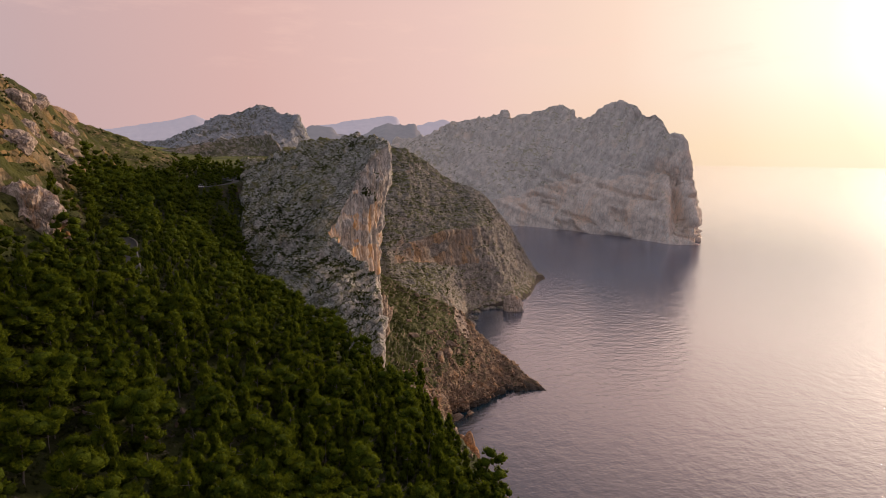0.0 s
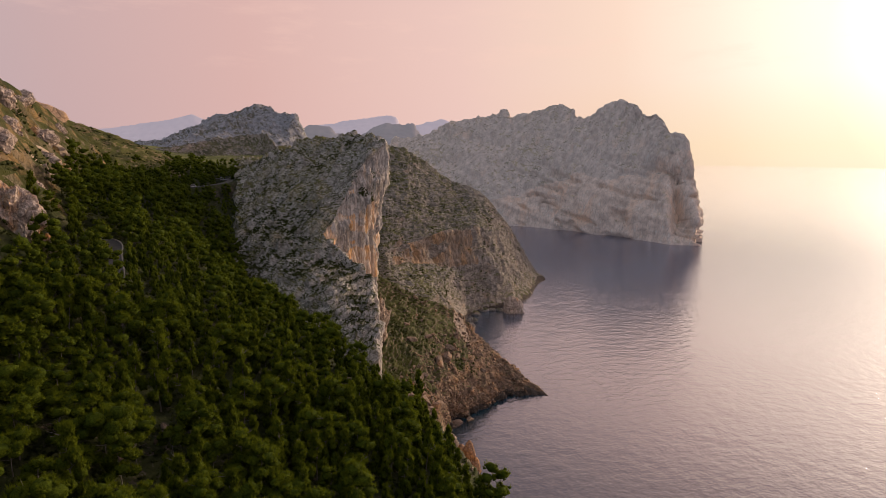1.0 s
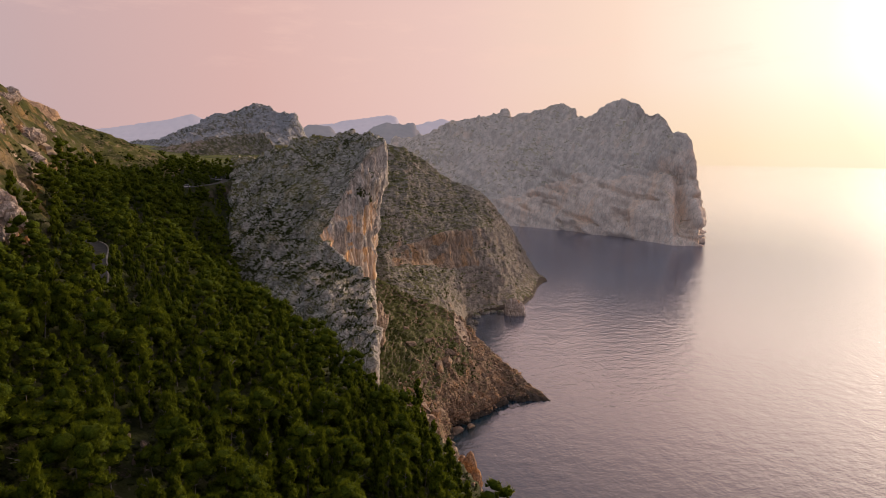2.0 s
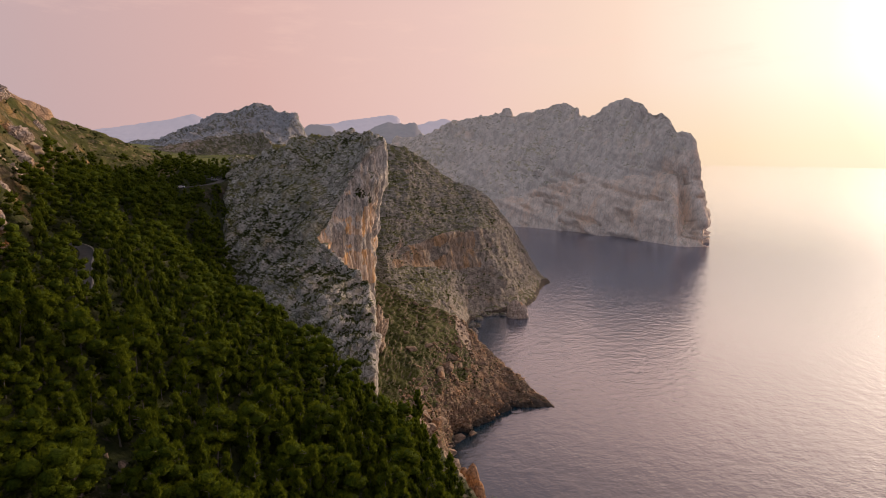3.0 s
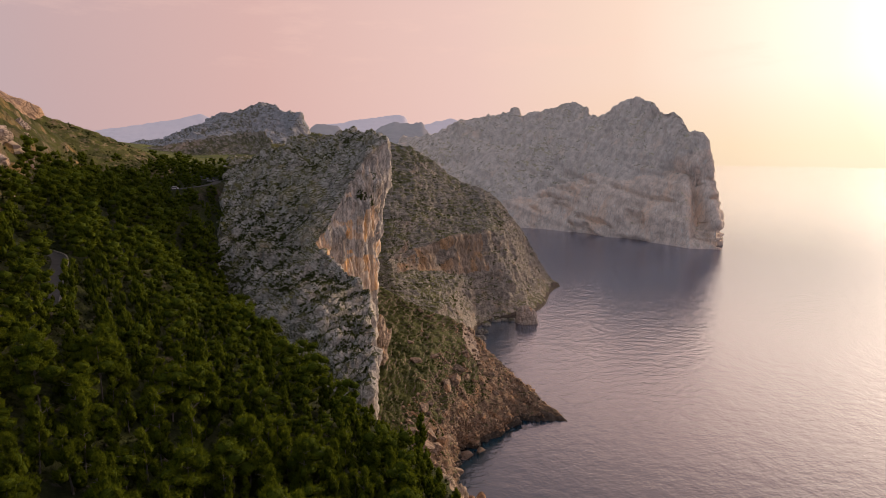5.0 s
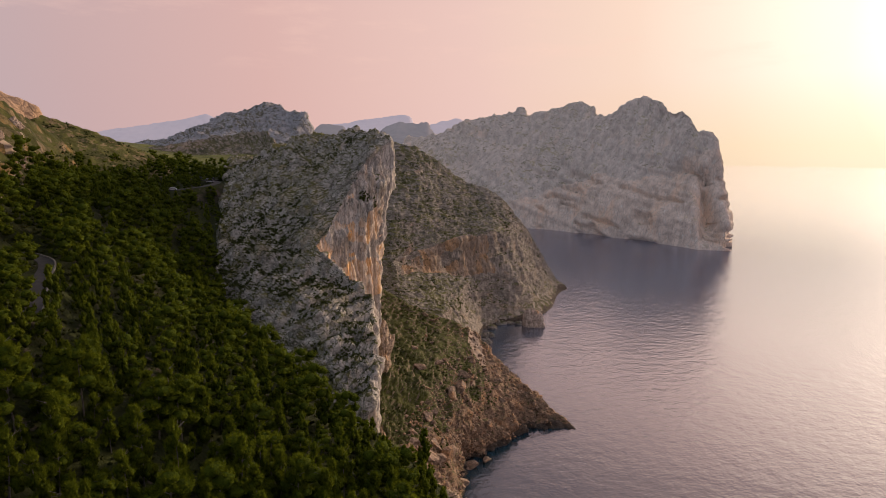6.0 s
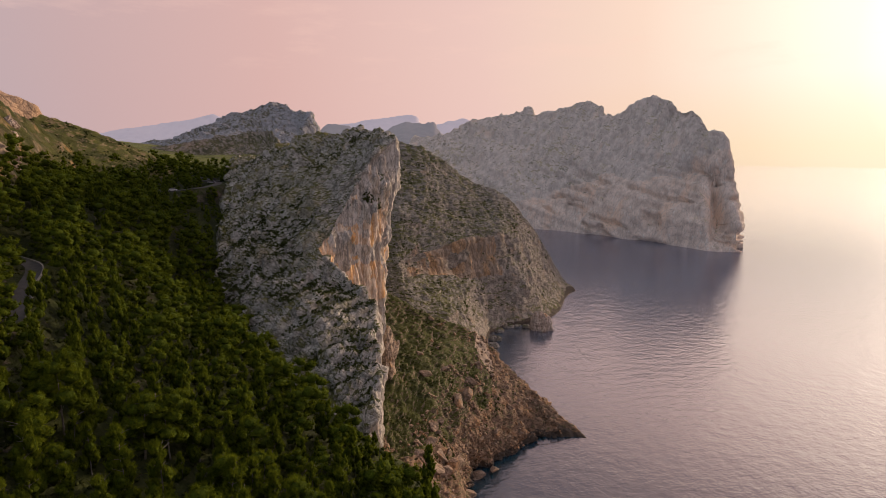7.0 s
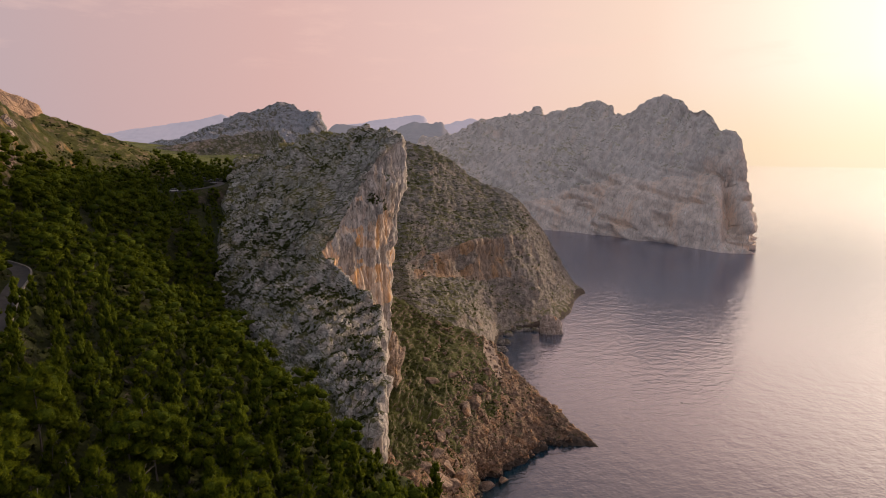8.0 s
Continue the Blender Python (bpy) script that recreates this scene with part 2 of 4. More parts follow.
# grey limestone, with haze put in as a paler, bluer tint
PEAK = rock_material("hazy_high_limestone", (0.36, 0.362, 0.372), (0.235, 0.238, 0.248), (0.30, 0.265, 0.235), (0.10, 0.105, 0.08), 0.50, 3.0, 0.62, (0.4, 0.7), cracks=0.15, fleck=0.5, bump=0.8, shape=(1.0, 1.0, 0.5))
RANGE = rock_material("knoll_limestone", (0.32, 0.275, 0.225), (0.165, 0.143, 0.113), (0.33, 0.255, 0.18), (0.092, 0.093, 0.05), 0.45, 1.6, 0.58, (0.4, 0.7), cracks=0.1, fleck=0.4, bump=0.6)
HILL = rock_material("hillside_scrub", (0.22, 0.175, 0.12), (0.095, 0.078, 0.045), (0.25, 0.160, 0.062), (0.050, 0.058, 0.016), 0.40, 1.6, 0.45, (0.20, 0.45), shape=(1.0, 1.0, 1.0))
FLOOR = rock_material("forest_floor", (0.13, 0.107, 0.08), (0.042, 0.038, 0.027), (0.13, 0.10, 0.065), (0.030, 0.040, 0.012), 0.40, 0.7, 0.62, (0.2, 0.5))
MEADOW = rock_material("saddle_meadow", (0.23, 0.20, 0.11), (0.13, 0.12, 0.06), (0.22, 0.18, 0.09), (0.135, 0.155, 0.045), 0.42, 1.5, 0.6, (0.3, 0.6))
TAN = rock_material("bare_tan_slope", (0.53, 0.35, 0.22), (0.44, 0.29, 0.18), (0.44, 0.29, 0.17), (0.16, 0.13, 0.06), 0.62, 2.0)


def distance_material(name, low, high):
    """Far hills as a plain backdrop: the veil of air is put into colour and glow."""
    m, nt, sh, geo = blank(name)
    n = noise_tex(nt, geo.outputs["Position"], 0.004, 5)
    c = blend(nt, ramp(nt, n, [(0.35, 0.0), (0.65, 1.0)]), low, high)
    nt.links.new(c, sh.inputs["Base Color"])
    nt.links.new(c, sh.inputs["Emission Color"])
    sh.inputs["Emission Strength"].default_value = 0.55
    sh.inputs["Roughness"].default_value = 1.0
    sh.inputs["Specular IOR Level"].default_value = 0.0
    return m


WET = rock_material("wet_shore_rock", (0.10, 0.078, 0.060), (0.045, 0.036, 0.030), (0.13, 0.085, 0.05), (0.03, 0.03, 0.02), 0.8, 0.6, 0.6)
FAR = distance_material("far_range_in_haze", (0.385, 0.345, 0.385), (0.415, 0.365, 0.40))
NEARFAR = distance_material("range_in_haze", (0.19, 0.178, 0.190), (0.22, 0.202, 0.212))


def water_material():
    """Rippled sea: dark body, sky mirrored ever more strongly at flat angles."""
    m, nt, sh, geo = blank("sea_water")
    pos = geo.outputs["Position"]
    turned = nt.nodes.new("ShaderNodeVectorRotate")
    turned.rotation_type = "Z_AXIS"
    turned.inputs["Angle"].default_value = radians(-24)
    nt.links.new(pos, turned.inputs["Vector"])
    long = vec_node(nt, "MULTIPLY", turned.outputs[0], (0.75, 1.0, 1.0))
    swell, chop, ripple = noise_tex(nt, long, 0.05, 3), noise_tex(nt, long, 0.17, 4, 0.58), noise_tex(nt, long, 0.7, 3, 0.6)
    h = math_node(nt, "ADD", math_node(nt, "MULTIPLY", swell, 0.8), math_node(nt, "ADD", chop, math_node(nt, "MULTIPLY", ripple, 0.3)))
    bump = nt.nodes.new("ShaderNodeBump")
    bump.inputs["Strength"].default_value, bump.inputs["Distance"].default_value = 0.8, 0.58
    nt.links.new(h, bump.inputs["Height"])
    deep = blend(nt, ramp(nt, noise_tex(nt, pos, 0.006, 4), [(0.4, 0.0), (0.6, 1.0)]), (0.001, 0.050, 0.135), (0.002, 0.058, 0.150))
    place = nt.nodes.new("ShaderNodeSeparateXYZ")
    nt.links.new(pos, place.inputs[0])
    # body colour by place: bluer offshore to tint the headland's reflection blue
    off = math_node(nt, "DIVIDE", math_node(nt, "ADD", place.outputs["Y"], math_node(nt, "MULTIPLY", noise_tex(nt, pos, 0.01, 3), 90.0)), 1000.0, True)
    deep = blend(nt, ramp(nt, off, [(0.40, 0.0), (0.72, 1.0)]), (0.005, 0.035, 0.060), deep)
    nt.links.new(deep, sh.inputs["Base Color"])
    sh.inputs["Roughness"].default_value, sh.inputs["Specular IOR Level"].default_value = 0.5, 0.0
    mirror = nt.nodes.new("ShaderNodeBsdfGlossy")
    mirror.inputs["Roughness"].default_value = 0.09
    mirror.inputs["Color"].default_value = (1.0, 0.955, 0.95, 1)
    edge, wavy = nt.nodes.new("ShaderNodeLayerWeight"), nt.nodes.new("ShaderNodeLayerWeight")
    edge.inputs["Blend"].default_value = wavy.inputs["Blend"].default_value = 0.5
    for node in (sh, mirror, wavy):
        nt.links.new(bump.outputs[0], node.inputs["Normal"])
    facing = math_node(nt, "ADD", math_node(nt, "MULTIPLY", edge.outputs["Facing"], 0.55), math_node(nt, "MULTIPLY", wavy.outputs["Facing"], 0.45))
    share = ramp(nt, facing, [(0.0, 0.03), (0.40, 0.13), (0.50, 0.20), (0.60, 0.37), (0.72, 0.55), (0.85, 0.55), (0.91, 0.90), (0.95, 1.0)])
    mix = nt.nodes.new("ShaderNodeMixShader")
    nt.links.new(share, mix.inputs[0])
    nt.links.new(sh.outputs[0], mix.inputs[1])
    nt.links.new(mirror.outputs[0], mix.inputs[2])
    nt.links.new(mix.outputs[0], nt.nodes["Material Output"].inputs[0])
    return m


WATER = water_material()


def foliage_material(name, dark, light, through_light=0.25, mottle=0.12):
    m, nt, sh, geo = blank(name)
    pos = geo.outputs["Position"]
    r = math_node(nt, "ADD", math_node(nt, "MULTIPLY", geo.outputs["Random Per Island"], 0.16), math_node(nt, "MULTIPLY", noise_tex(nt, pos, 0.16, 4, 0.6), 0.88))
    c = blend(nt, ramp(nt, r, [(0.24, 0.0), (0.78, 1.0)]), dark, light)
    c = blend(nt, ramp(nt, noise_tex(nt, pos, 2.6, 4, 0.7), [(0.36, mottle), (0.56, 0.0)]), c, tuple(v * 0.45 for v in dark))
    nt.links.new(c, sh.inputs["Base Color"])
    bumped(nt, sh, noise_tex(nt, pos, 2.4, 4, 0.7), 1.0, 0.45)
    sh.inputs["Roughness"].default_value = 0.85
    sh.inputs["Specular IOR Level"].default_value = 0.04
    leaf = nt.nodes.new("ShaderNodeBsdfTranslucent")
    nt.links.new(c, leaf.inputs[0])
    mix = nt.nodes.new("ShaderNodeMixShader")
    mix.inputs[0].default_value = through_light
    end = nt.nodes["Material Output"]
    nt.links.new(sh.outputs[0], mix.inputs[1])
    nt.links.new(leaf.outputs[0], mix.inputs[2])
    nt.links.new(mix.outputs[0], end.inputs[0])
    return m


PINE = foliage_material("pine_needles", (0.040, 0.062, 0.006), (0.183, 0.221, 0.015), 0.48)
# shade inside the crowns, put in as a darker foliage colour
PADS = foliage_material("shaded_inner_foliage", (0.030, 0.050, 0.005), (0.098, 0.128, 0.010), 0.14, 0.65)
BUSH = foliage_material("shrub_leaves", (0.036, 0.046, 0.016), (0.095, 0.108, 0.034), 0.15)


def plain_material(name, a, b, scale, rough=0.85, bump=0.02, metal=0.0):
    m, nt, sh, geo = blank(name)
    n = noise_tex(nt, geo.outputs["Position"], scale, 5, 0.6)
    nt.links.new(blend(nt, ramp(nt, n, [(0.35, 0.0), (0.65, 1.0)]), a, b), sh.inputs["Base Color"])
    sh.inputs["Roughness"].default_value, sh.inputs["Metallic"].default_value = rough, metal
    if bump:
        bumped(nt, sh, n, 0.5, bump)
    return m


BARK = plain_material("pine_bark", (0.10, 0.085, 0.072), (0.20, 0.178, 0.158), 3.0)
ASPHALT = plain_material("worn_asphalt", (0.050, 0.048, 0.047), (0.080, 0.075, 0.072), 0.8)
KERB = plain_material("pale_stone_kerb", (0.22, 0.20, 0.175), (0.33, 0.30, 0.265), 1.5)
OUTCROP = rock_material("ochre_outcrop", (0.55, 0.45, 0.38), (0.28, 0.215, 0.17), (0.54, 0.30, 0.12), (0.05, 0.06, 0.02), 0.60, 0.8, 0.54, shape=(1.0, 1.0, 0.6))
STONE = rock_material("boulder_rock", (0.34, 0.25, 0.183), (0.185, 0.137, 0.102), (0.37, 0.21, 0.105), (0.06, 0.06, 0.03), 0.70, 0.5, 0.52)

GRASS = rock_material("dry_grass_slope", (0.30, 0.225, 0.12), (0.17, 0.13, 0.06), (0.28, 0.175, 0.075), (0.092, 0.098, 0.028), 0.45, 1.2, 0.56, (0.2, 0.45), cracks=0.1, shape=(1.0, 1.0, 1.0))
SCAR = rock_material("pale_scree_scar", (0.44, 0.35, 0.265), (0.34, 0.265, 0.20), (0.42, 0.30, 0.20), (0.14, 0.12, 0.06), 0.66, 0.7, cracks=0.05, fleck=0.2)
BAND = rock_material("ochre_ledge", (0.37, 0.29, 0.22), (0.20, 0.16, 0.125), (0.40, 0.255, 0.14), (0.06, 0.062, 0.03), 0.60, 0.9, 0.50, streak=True, cracks=0.5)
PINNACLE = rock_material("orange_pinnacle_rock", (0.47, 0.29, 0.17), (0.20, 0.12, 0.075), (0.50, 0.25, 0.09), (0.06, 0.06, 0.03), 0.70, 0.5, 0.48, cracks=0.5)
RIBROCK = rock_material("rib_rock", (0.46, 0.355, 0.265), (0.22, 0.165, 0.12), (0.48, 0.27, 0.11), (0.075, 0.075, 0.03), 0.53, 0.6, 0.50, (0.55, 0.8), cracks=0.5)


# ---------------------------------------------------------------- the lie of the land
EDGE_Y = np.array([0, 60, 120, 140, 160, 185, 203, 212, 218, 235, 260, 300, 340, 420, 560, 760])
EDGE_X = np.array([58, 50, 41, 31, 18, 6.5, -2.5, -13, -26, -42, -64, -88, -98, -110, -112, -112])
CREST_Y = np.array([0, 150, 210, 250, 290, 330, 378, 430, 480, 560, 760])
CREST_U = np.array([160, 168, 176, 186, 197, 206, 214, 223, 238, 262, 330])
GULLY = np.array([(-16, 216, 2), (-40, 236, 6), (-62, 254, 15), (-88, 280, 21), (-110, 318, 12), (-140, 352, 4)], float)
ROAD = np.array([(-99, 187, 109), (-102, 193, 110.5), (-109, 205, 113.5), (-113, 214, 114.8), (-118, 221, 115.5), (-127, 224, 117), (-140, 222, 119)], float)
TRACK = np.array([(-190, 348, 126), (-165, 350, 125.5), (-144, 357, 125.5), (-131, 372, 127), (-132, 388, 128), (-146, 398, 128.5), (-170, 402, 130)], float)


def to_line(x, y, line):
    """The distance from points to a line in the plan, and the third number of the line there."""
    best, value = np.full(x.shape, 1e9), np.zeros(x.shape)
    for (ax, ay, az), (bx, by, bz) in zip(line[:-1], line[1:]):
        f = np.clip(((x - ax) * (bx - ax) + (y - ay) * (by - ay)) / ((bx - ax) ** 2 + (by - ay) ** 2), 0, 1)
        d = np.hypot(x - ax - f * (bx - ax), y - ay - f * (by - ay))
        value = np.where(d < best, az + f * (bz - az), value)
        best = np.minimum(best, d)
    return best, value


def soft_max(a, b, k):
    h = np.clip(0.5 + (a - b) / (2 * k), 0, 1)
    return b + (a - b) * h + k * h * (1 - h)


def flank(x, y):
    """How far the steep upper hillside stands over the wooded slope."""
    u = -x
    crest = np.interp(y, CREST_Y, CREST_U)
    w = np.minimum(u, crest)
    high = 128 + 1.366 * (w - 127) - 0.546 * (np.maximum(y, 208) - 202)
    high = high - 0.3 * np.maximum(u - crest, 0)
    return high, slope(x, y)


def slope(x, y):
    u = -x
    knee = np.interp(y, [0, 240, 355, 480, 760], [150, 140, 128, 150, 150])
    p = 57 + 0.5 * np.minimum(u, knee) + 0.12 * np.maximum(u - knee, 0)
    f = np.clip((y - 392) / 50, 0, 1)
    p = p + (np.maximum(p, 136 + 0.03 * (y - 420)) - p) * f * f * (3 - 2 * f)      # the saddle
    d, deep = to_line(x, y, GULLY)
    return p - deep * np.exp(-((d / 24) ** 2))


def land(x, y):
    """Height of the wooded hillside at a place in the plan."""
    x, y = np.asarray(x, float), np.asarray(y, float)
    high, low = flank(x, y)
    p = np.stack([x, y, 0 * x], -1).reshape(-1, 3)
    lumps = fbm(p, 38, 4, 3).reshape(x.shape)
    steep = np.clip((high - low) / 12 + 0.4, 0, 1)
    crags = fbm(p, 26, 5, 9, 0.55, True).reshape(x.shape)
    z = soft_max(high, low, 5) + 1.8 * lumps + steep * (1.4 * crags + 1.2)
    for line, half in ((ROAD, 2.8), (TRACK, 4.0)):
        d, level = to_line(x, y, line)
        f = np.clip((half + 4.5 - d) / 4.5, 0, 1)
        z = z + (level - z) * f * f * (3 - 2 * f)
    over = x - np.interp(y, EDGE_Y, EDGE_X) - 3 * fbm(p, 18, 3, 21).reshape(x.shape)
    return np.maximum(z - 3.2 * np.maximum(over, 0), -6)


xs, ys = np.arange(-330, 66, 2.05), np.arange(-150, 620, 2.05)
gx, gy = np.meshgrid(xs, ys, indexing="ij")
ground = np.stack([gx, gy, land(gx, gy)], -1)
nrm = grid_normals(ground)
flat_p = ground.reshape(-1, 3)
bumps = fbm(flat_p, 5, 4, 31, 0.6, True).reshape(gx.shape)
rough = np.clip((1 - nrm[..., 2]) * 5, 0.15, 1)
near_road = np.minimum(to_line(gx, gy, ROAD)[0], to_line(gx, gy, TRACK)[0])
crag_bumps = -fbm(flat_p, (13, 13, 10), 5, 35, 0.62, True).reshape(gx.shape) * 3.6 * np.clip((flank(gx, gy)[0] - flank(gx, gy)[1]) / 10, 0, 1)
ground = ground + nrm * ((bumps * rough * 1.3 + crag_bumps) * np.clip((near_road - 3) / 3, 0, 1))[..., None]
high, low = flank(gx, gy)
mixed = fbm(flat_p, 14, 3, 33).reshape(gx.shape)
cover = np.where(high < low + 5 + 4 * mixed, 1, 0)
cover = np.where((gy + 20 * mixed > 418) & (cover == 1), 2, cover)
for sx, sy, lean in ((-171, 285, 0.5), (-151, 238, 0.4), (-160, 262, 0.5)):
    scree = ((gx - sx - lean * (gy - sy)) / 3.2) ** 2 + ((gy - sy) / 8) ** 2 + 0.9 * mixed < 1.0
    cover = np.where((cover == 0) & scree, 4, cover)
over_edge = gx - np.interp(gy, EDGE_Y, EDGE_X) + 3 * mixed > 0
cover = np.where(over_edge & (gy < 420), 3, cover)
tagged(grid_mesh("ground", ground, HILL, cover[:-1, :-1], (FLOOR, MEADOW, STONE, SCAR)), "rocky scrub-covered hillside above the sea", "hillside", kind="structure")

# the sea, out to the edge of sight
bm = bmesh.new()
bmesh.ops.create_circle(bm, cap_ends=True, radius=4950, segments=128)
me = bpy.data.meshes.new("water")
bm.to_mesh(me)
bm.free()
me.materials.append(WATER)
water = new("water", me)
tagged(water, "calm rippled sea reflecting the evening sky", "sea", kind="structure")


RELIEF = {}


def loft(name, rows, step, material, relief, smooth=2, mark=None, extra=()):
    """Rock over a cage of section lines, all with the same number of points, roughened along its normals."""
    g = np.asarray(rows, float)
    a = int(np.linalg.norm(np.diff(g, axis=0), axis=-1).mean(1).sum() / step)
    b = int(np.linalg.norm(np.diff(g, axis=1), axis=-1).mean(0).sum() / step)
    g, v = along(g, a)
    g, u = along(np.swapaxes(g, 0, 1), b)
    g = relax(np.swapaxes(g, 0, 1).copy(), smooth)
    slots = mark(v, u, g) if mark else None
    n = grid_normals(g)
    p = g.reshape(-1, 3)
    r = relief(p, n.reshape(-1, 3)).reshape(a, b, 1)
    RELIEF[name] = r[:-1, :-1, 0].reshape(-1)
    g = g + n * r
    return grid_mesh(name, g, material, None if slots is None else slots[:-1, :-1], extra)


def section(y, *points):
    return [(x, y, z) for x, z in points]


# ---------------------------------------------------------------- the crag
CRAG_SOUTH = [
    section(206, (-34, 48), (-30, 60), (-28, 62), (-26, 62), (-25.8, 60), (-25.8, 56), (-26, 50), (-26, 38)),
    section(218, (-46, 50), (-40, 66), (-33, 71), (-25, 72), (-24.6, 68), (-25, 62), (-25.4, 54), (-26, 38)),
    section(235, (-60, 54), (-52, 71), (-38, 79), (-25, 78), (-24.6, 72), (-25, 64), (-25.4, 56), (-26, 38)),
]
CRAG_MIDDLE = [
    section(252, (-74, 60), (-66, 77), (-46, 85), (-28, 83), (-27.6, 76), (-28, 66), (-28.4, 58), (-29, 38)),
    section(274, (-92, 65), (-84, 82), (-58, 91), (-31.5, 86.5), (-31, 79), (-31.4, 70), (-31.8, 60), (-32, 39)),
    section(285, (-101, 68), (-92, 85), (-62, 95), (-33.5, 89), (-33, 80), (-33.2, 72), (-33.4, 60), (-33, 40)),
    section(291, (-105, 71), (-96, 88), (-67, 97), (-42, 94), (-40, 83), (-36, 74), (-34.5, 62), (-34, 41)),
    section(297, (-109, 74), (-100, 91), (-75, 100), (-51, 100.5), (-49, 85), (-41, 74), (-36, 64), (-35, 42)),
]
# the alcove behind the rim, then the overhanging face
CRAG_NORTH = [
    section(303, (-112, 77), (-103, 94), (-80, 103), (-59, 106.5), (-57, 89), (-47, 74), (-38, 64), (-34, 43)),
    section(309, (-114, 80), (-105, 97), (-82, 106), (-56.5, 111), (-55.5, 92), (-52, 75), (-42, 64), (-32, 44)),
    section(316, (-116, 83), (-107, 100), (-84, 109), (-52.5, 119), (-50, 101), (-50, 80), (-43, 66), (-32, 45)),
    section(324, (-118, 87), (-109, 104), (-85, 113), (-48, 129), (-43, 113), (-44, 87), (-41, 68), (-34, 46)),
    section(333, (-121, 92), (-112, 109), (-87, 117), (-42.5, 141), (-35.5, 127), (-38, 99), (-39, 74), (-36, 48)),
    section(345, (-125, 96), (-116, 113), (-90, 121), (-31, 152), (-30, 138), (-35, 110), (-39, 82), (-39, 50)),
]
CRAG_BACK = [
    section(375, (-134, 108), (-124, 125), (-92, 140), (-46, 156), (-38, 148), (-42, 116), (-45, 84), (-45, 52)),
    section(395, (-142, 114), (-134, 132), (-98, 147), (-63, 156), (-44, 142), (-46, 112), (-48, 80), (-48, 50)),
    section(430, (-154, 118), (-145, 137), (-112, 142), (-74, 147), (-54, 128), (-54, 104), (-54, 76), (-54, 46)),
    section(480, (-164, 118), (-155, 138), (-112, 138), (-84, 128), (-70, 100), (-68, 84), (-66, 64), (-64, 36)),
]


def strike(p, turn):
    """Places turned in the plan, so that bedding runs along the first axis."""
    c, k = math.cos(turn), math.sin(turn)
    return np.stack([p[:, 0] * c + p[:, 1] * k, p[:, 1] * c - p[:, 0] * k, p[:, 2]], -1)


def crag_relief(p, n):
    flat = np.clip(n[:, 2], 0, 1)
    q = strike(p, 0.9)
    blocks = -fbm(q, (12, 5.5, 6), 5, 41, 0.62, True) * 4.0 - fbm(p, (2.6, 2.1, 2.1), 3, 45, 0.62, True) * 1.0
    flutes = -fbm(p, (2.4, 2.4, 26), 4, 43, 0.62, True) * 2.9 - fbm(p, (8, 8, 40), 3, 46, 0.5, True) * 2.4 + fbm(p, (9, 9, 16), 3, 44) * 1.3
    pits = -fbm(p, (3.5, 3.5, 6), 4, 38, 0.66, True) * 0.8 * np.clip((p[:, 2] - 88) / 20, 0.25, 1)
    flutes = flutes + pits - fbm(p, (1.3, 1.3, 16), 3, 37, 0.6, True) * 0.9
    ledges = fbm(q, (60, 9, 14), 4, 48, 0.55, True) * 4.2
    return 2.6 * fbm(p, 26, 3, 42) + flat * (blocks + ledges) + (1 - flat) * flutes


def crag_mark(v, u, g):
    steep = grid_normals(g)[..., 2] + 0.45 * fbm(g.reshape(-1, 3), 5, 3, 49).reshape(g.shape[:2]) < 0.42
    p = g.reshape(-1, 3)
    wave = fbm(p, 9, 3, 47).reshape(steep.shape)
    face = (g[..., 1] > 292) & (g[..., 1] < 352) & (g[..., 0] > -66) & (g[..., 2] + 40 * wave < 104) & (g[..., 2] > 78)
    wall = (g[..., 1] > 292) & (g[..., 0] > -66) | (g[..., 0] > -36)
    q = strike(p, 0.9)
    turf = fbm(q, (34, 10, 14), 4, 50, 0.6).reshape(steep.shape) + 0.0035 * (g[..., 1] - 300) - 0.004 * np.maximum(g[..., 0] + 60, 0)
    return np.where(steep & face, 1, np.where(steep & wall, 2, np.where(turf > 0.14, 3, 0)))


crag = loft("crag", CRAG_SOUTH + CRAG_MIDDLE + CRAG_NORTH + CRAG_BACK, 0.6, GREY, crag_relief, 2, crag_mark, (OCHRE, PALEFACE, GRASSY_ROCK))
tagged(crag, "grey limestone crag with a sheer ochre-streaked cliff face", "crag", kind="structure")

# ---------------------------------------------------------------- scree slope and low promontory
PROMONTORY = [
    [(-27, 205, 50), (-8, 208, 48), (8, 212, 30), (20, 216, -4)],
    [(-27, 218, 47), (-8, 222, 44), (8, 226, 26), (17, 230, -4)],
    [(-28, 240, 46), (-14, 248, 43), (-2, 256, 26), (8, 264, -4)],
    [(-30, 264, 47), (-12, 268, 40), (-4, 282, 25), (2, 298, -4)],
    [(-34, 290, 52), (-12, 295, 44), (-1, 305, 24), (6, 319, -4)],
    [(-36, 315, 56), (-8, 318, 41), (8, 322, 22), (19, 329, -4)],
]
PROMONTORY_TIP = [
    [(-42, 340, 60), (-6, 344, 41), (14, 340, 22), (30, 336, -4)],
    [(-44, 356, 64), (0, 370, 39), (24, 360, 17), (40, 349, -4)],
    [(-46, 368, 68), (6, 392, 36), (34, 374, 12), (53, 348, -3)],
    [(-47, 378, 72), (11, 403, 35), (40, 379, 12), (65, 351, 0)],
    [(-52, 400, 66), (14, 422, 20), (46, 388, 0), (68, 354, -4)],
    [(-58, 430, 56), (15, 440, -4), (50, 396, -5), (70, 358, -6)],
]


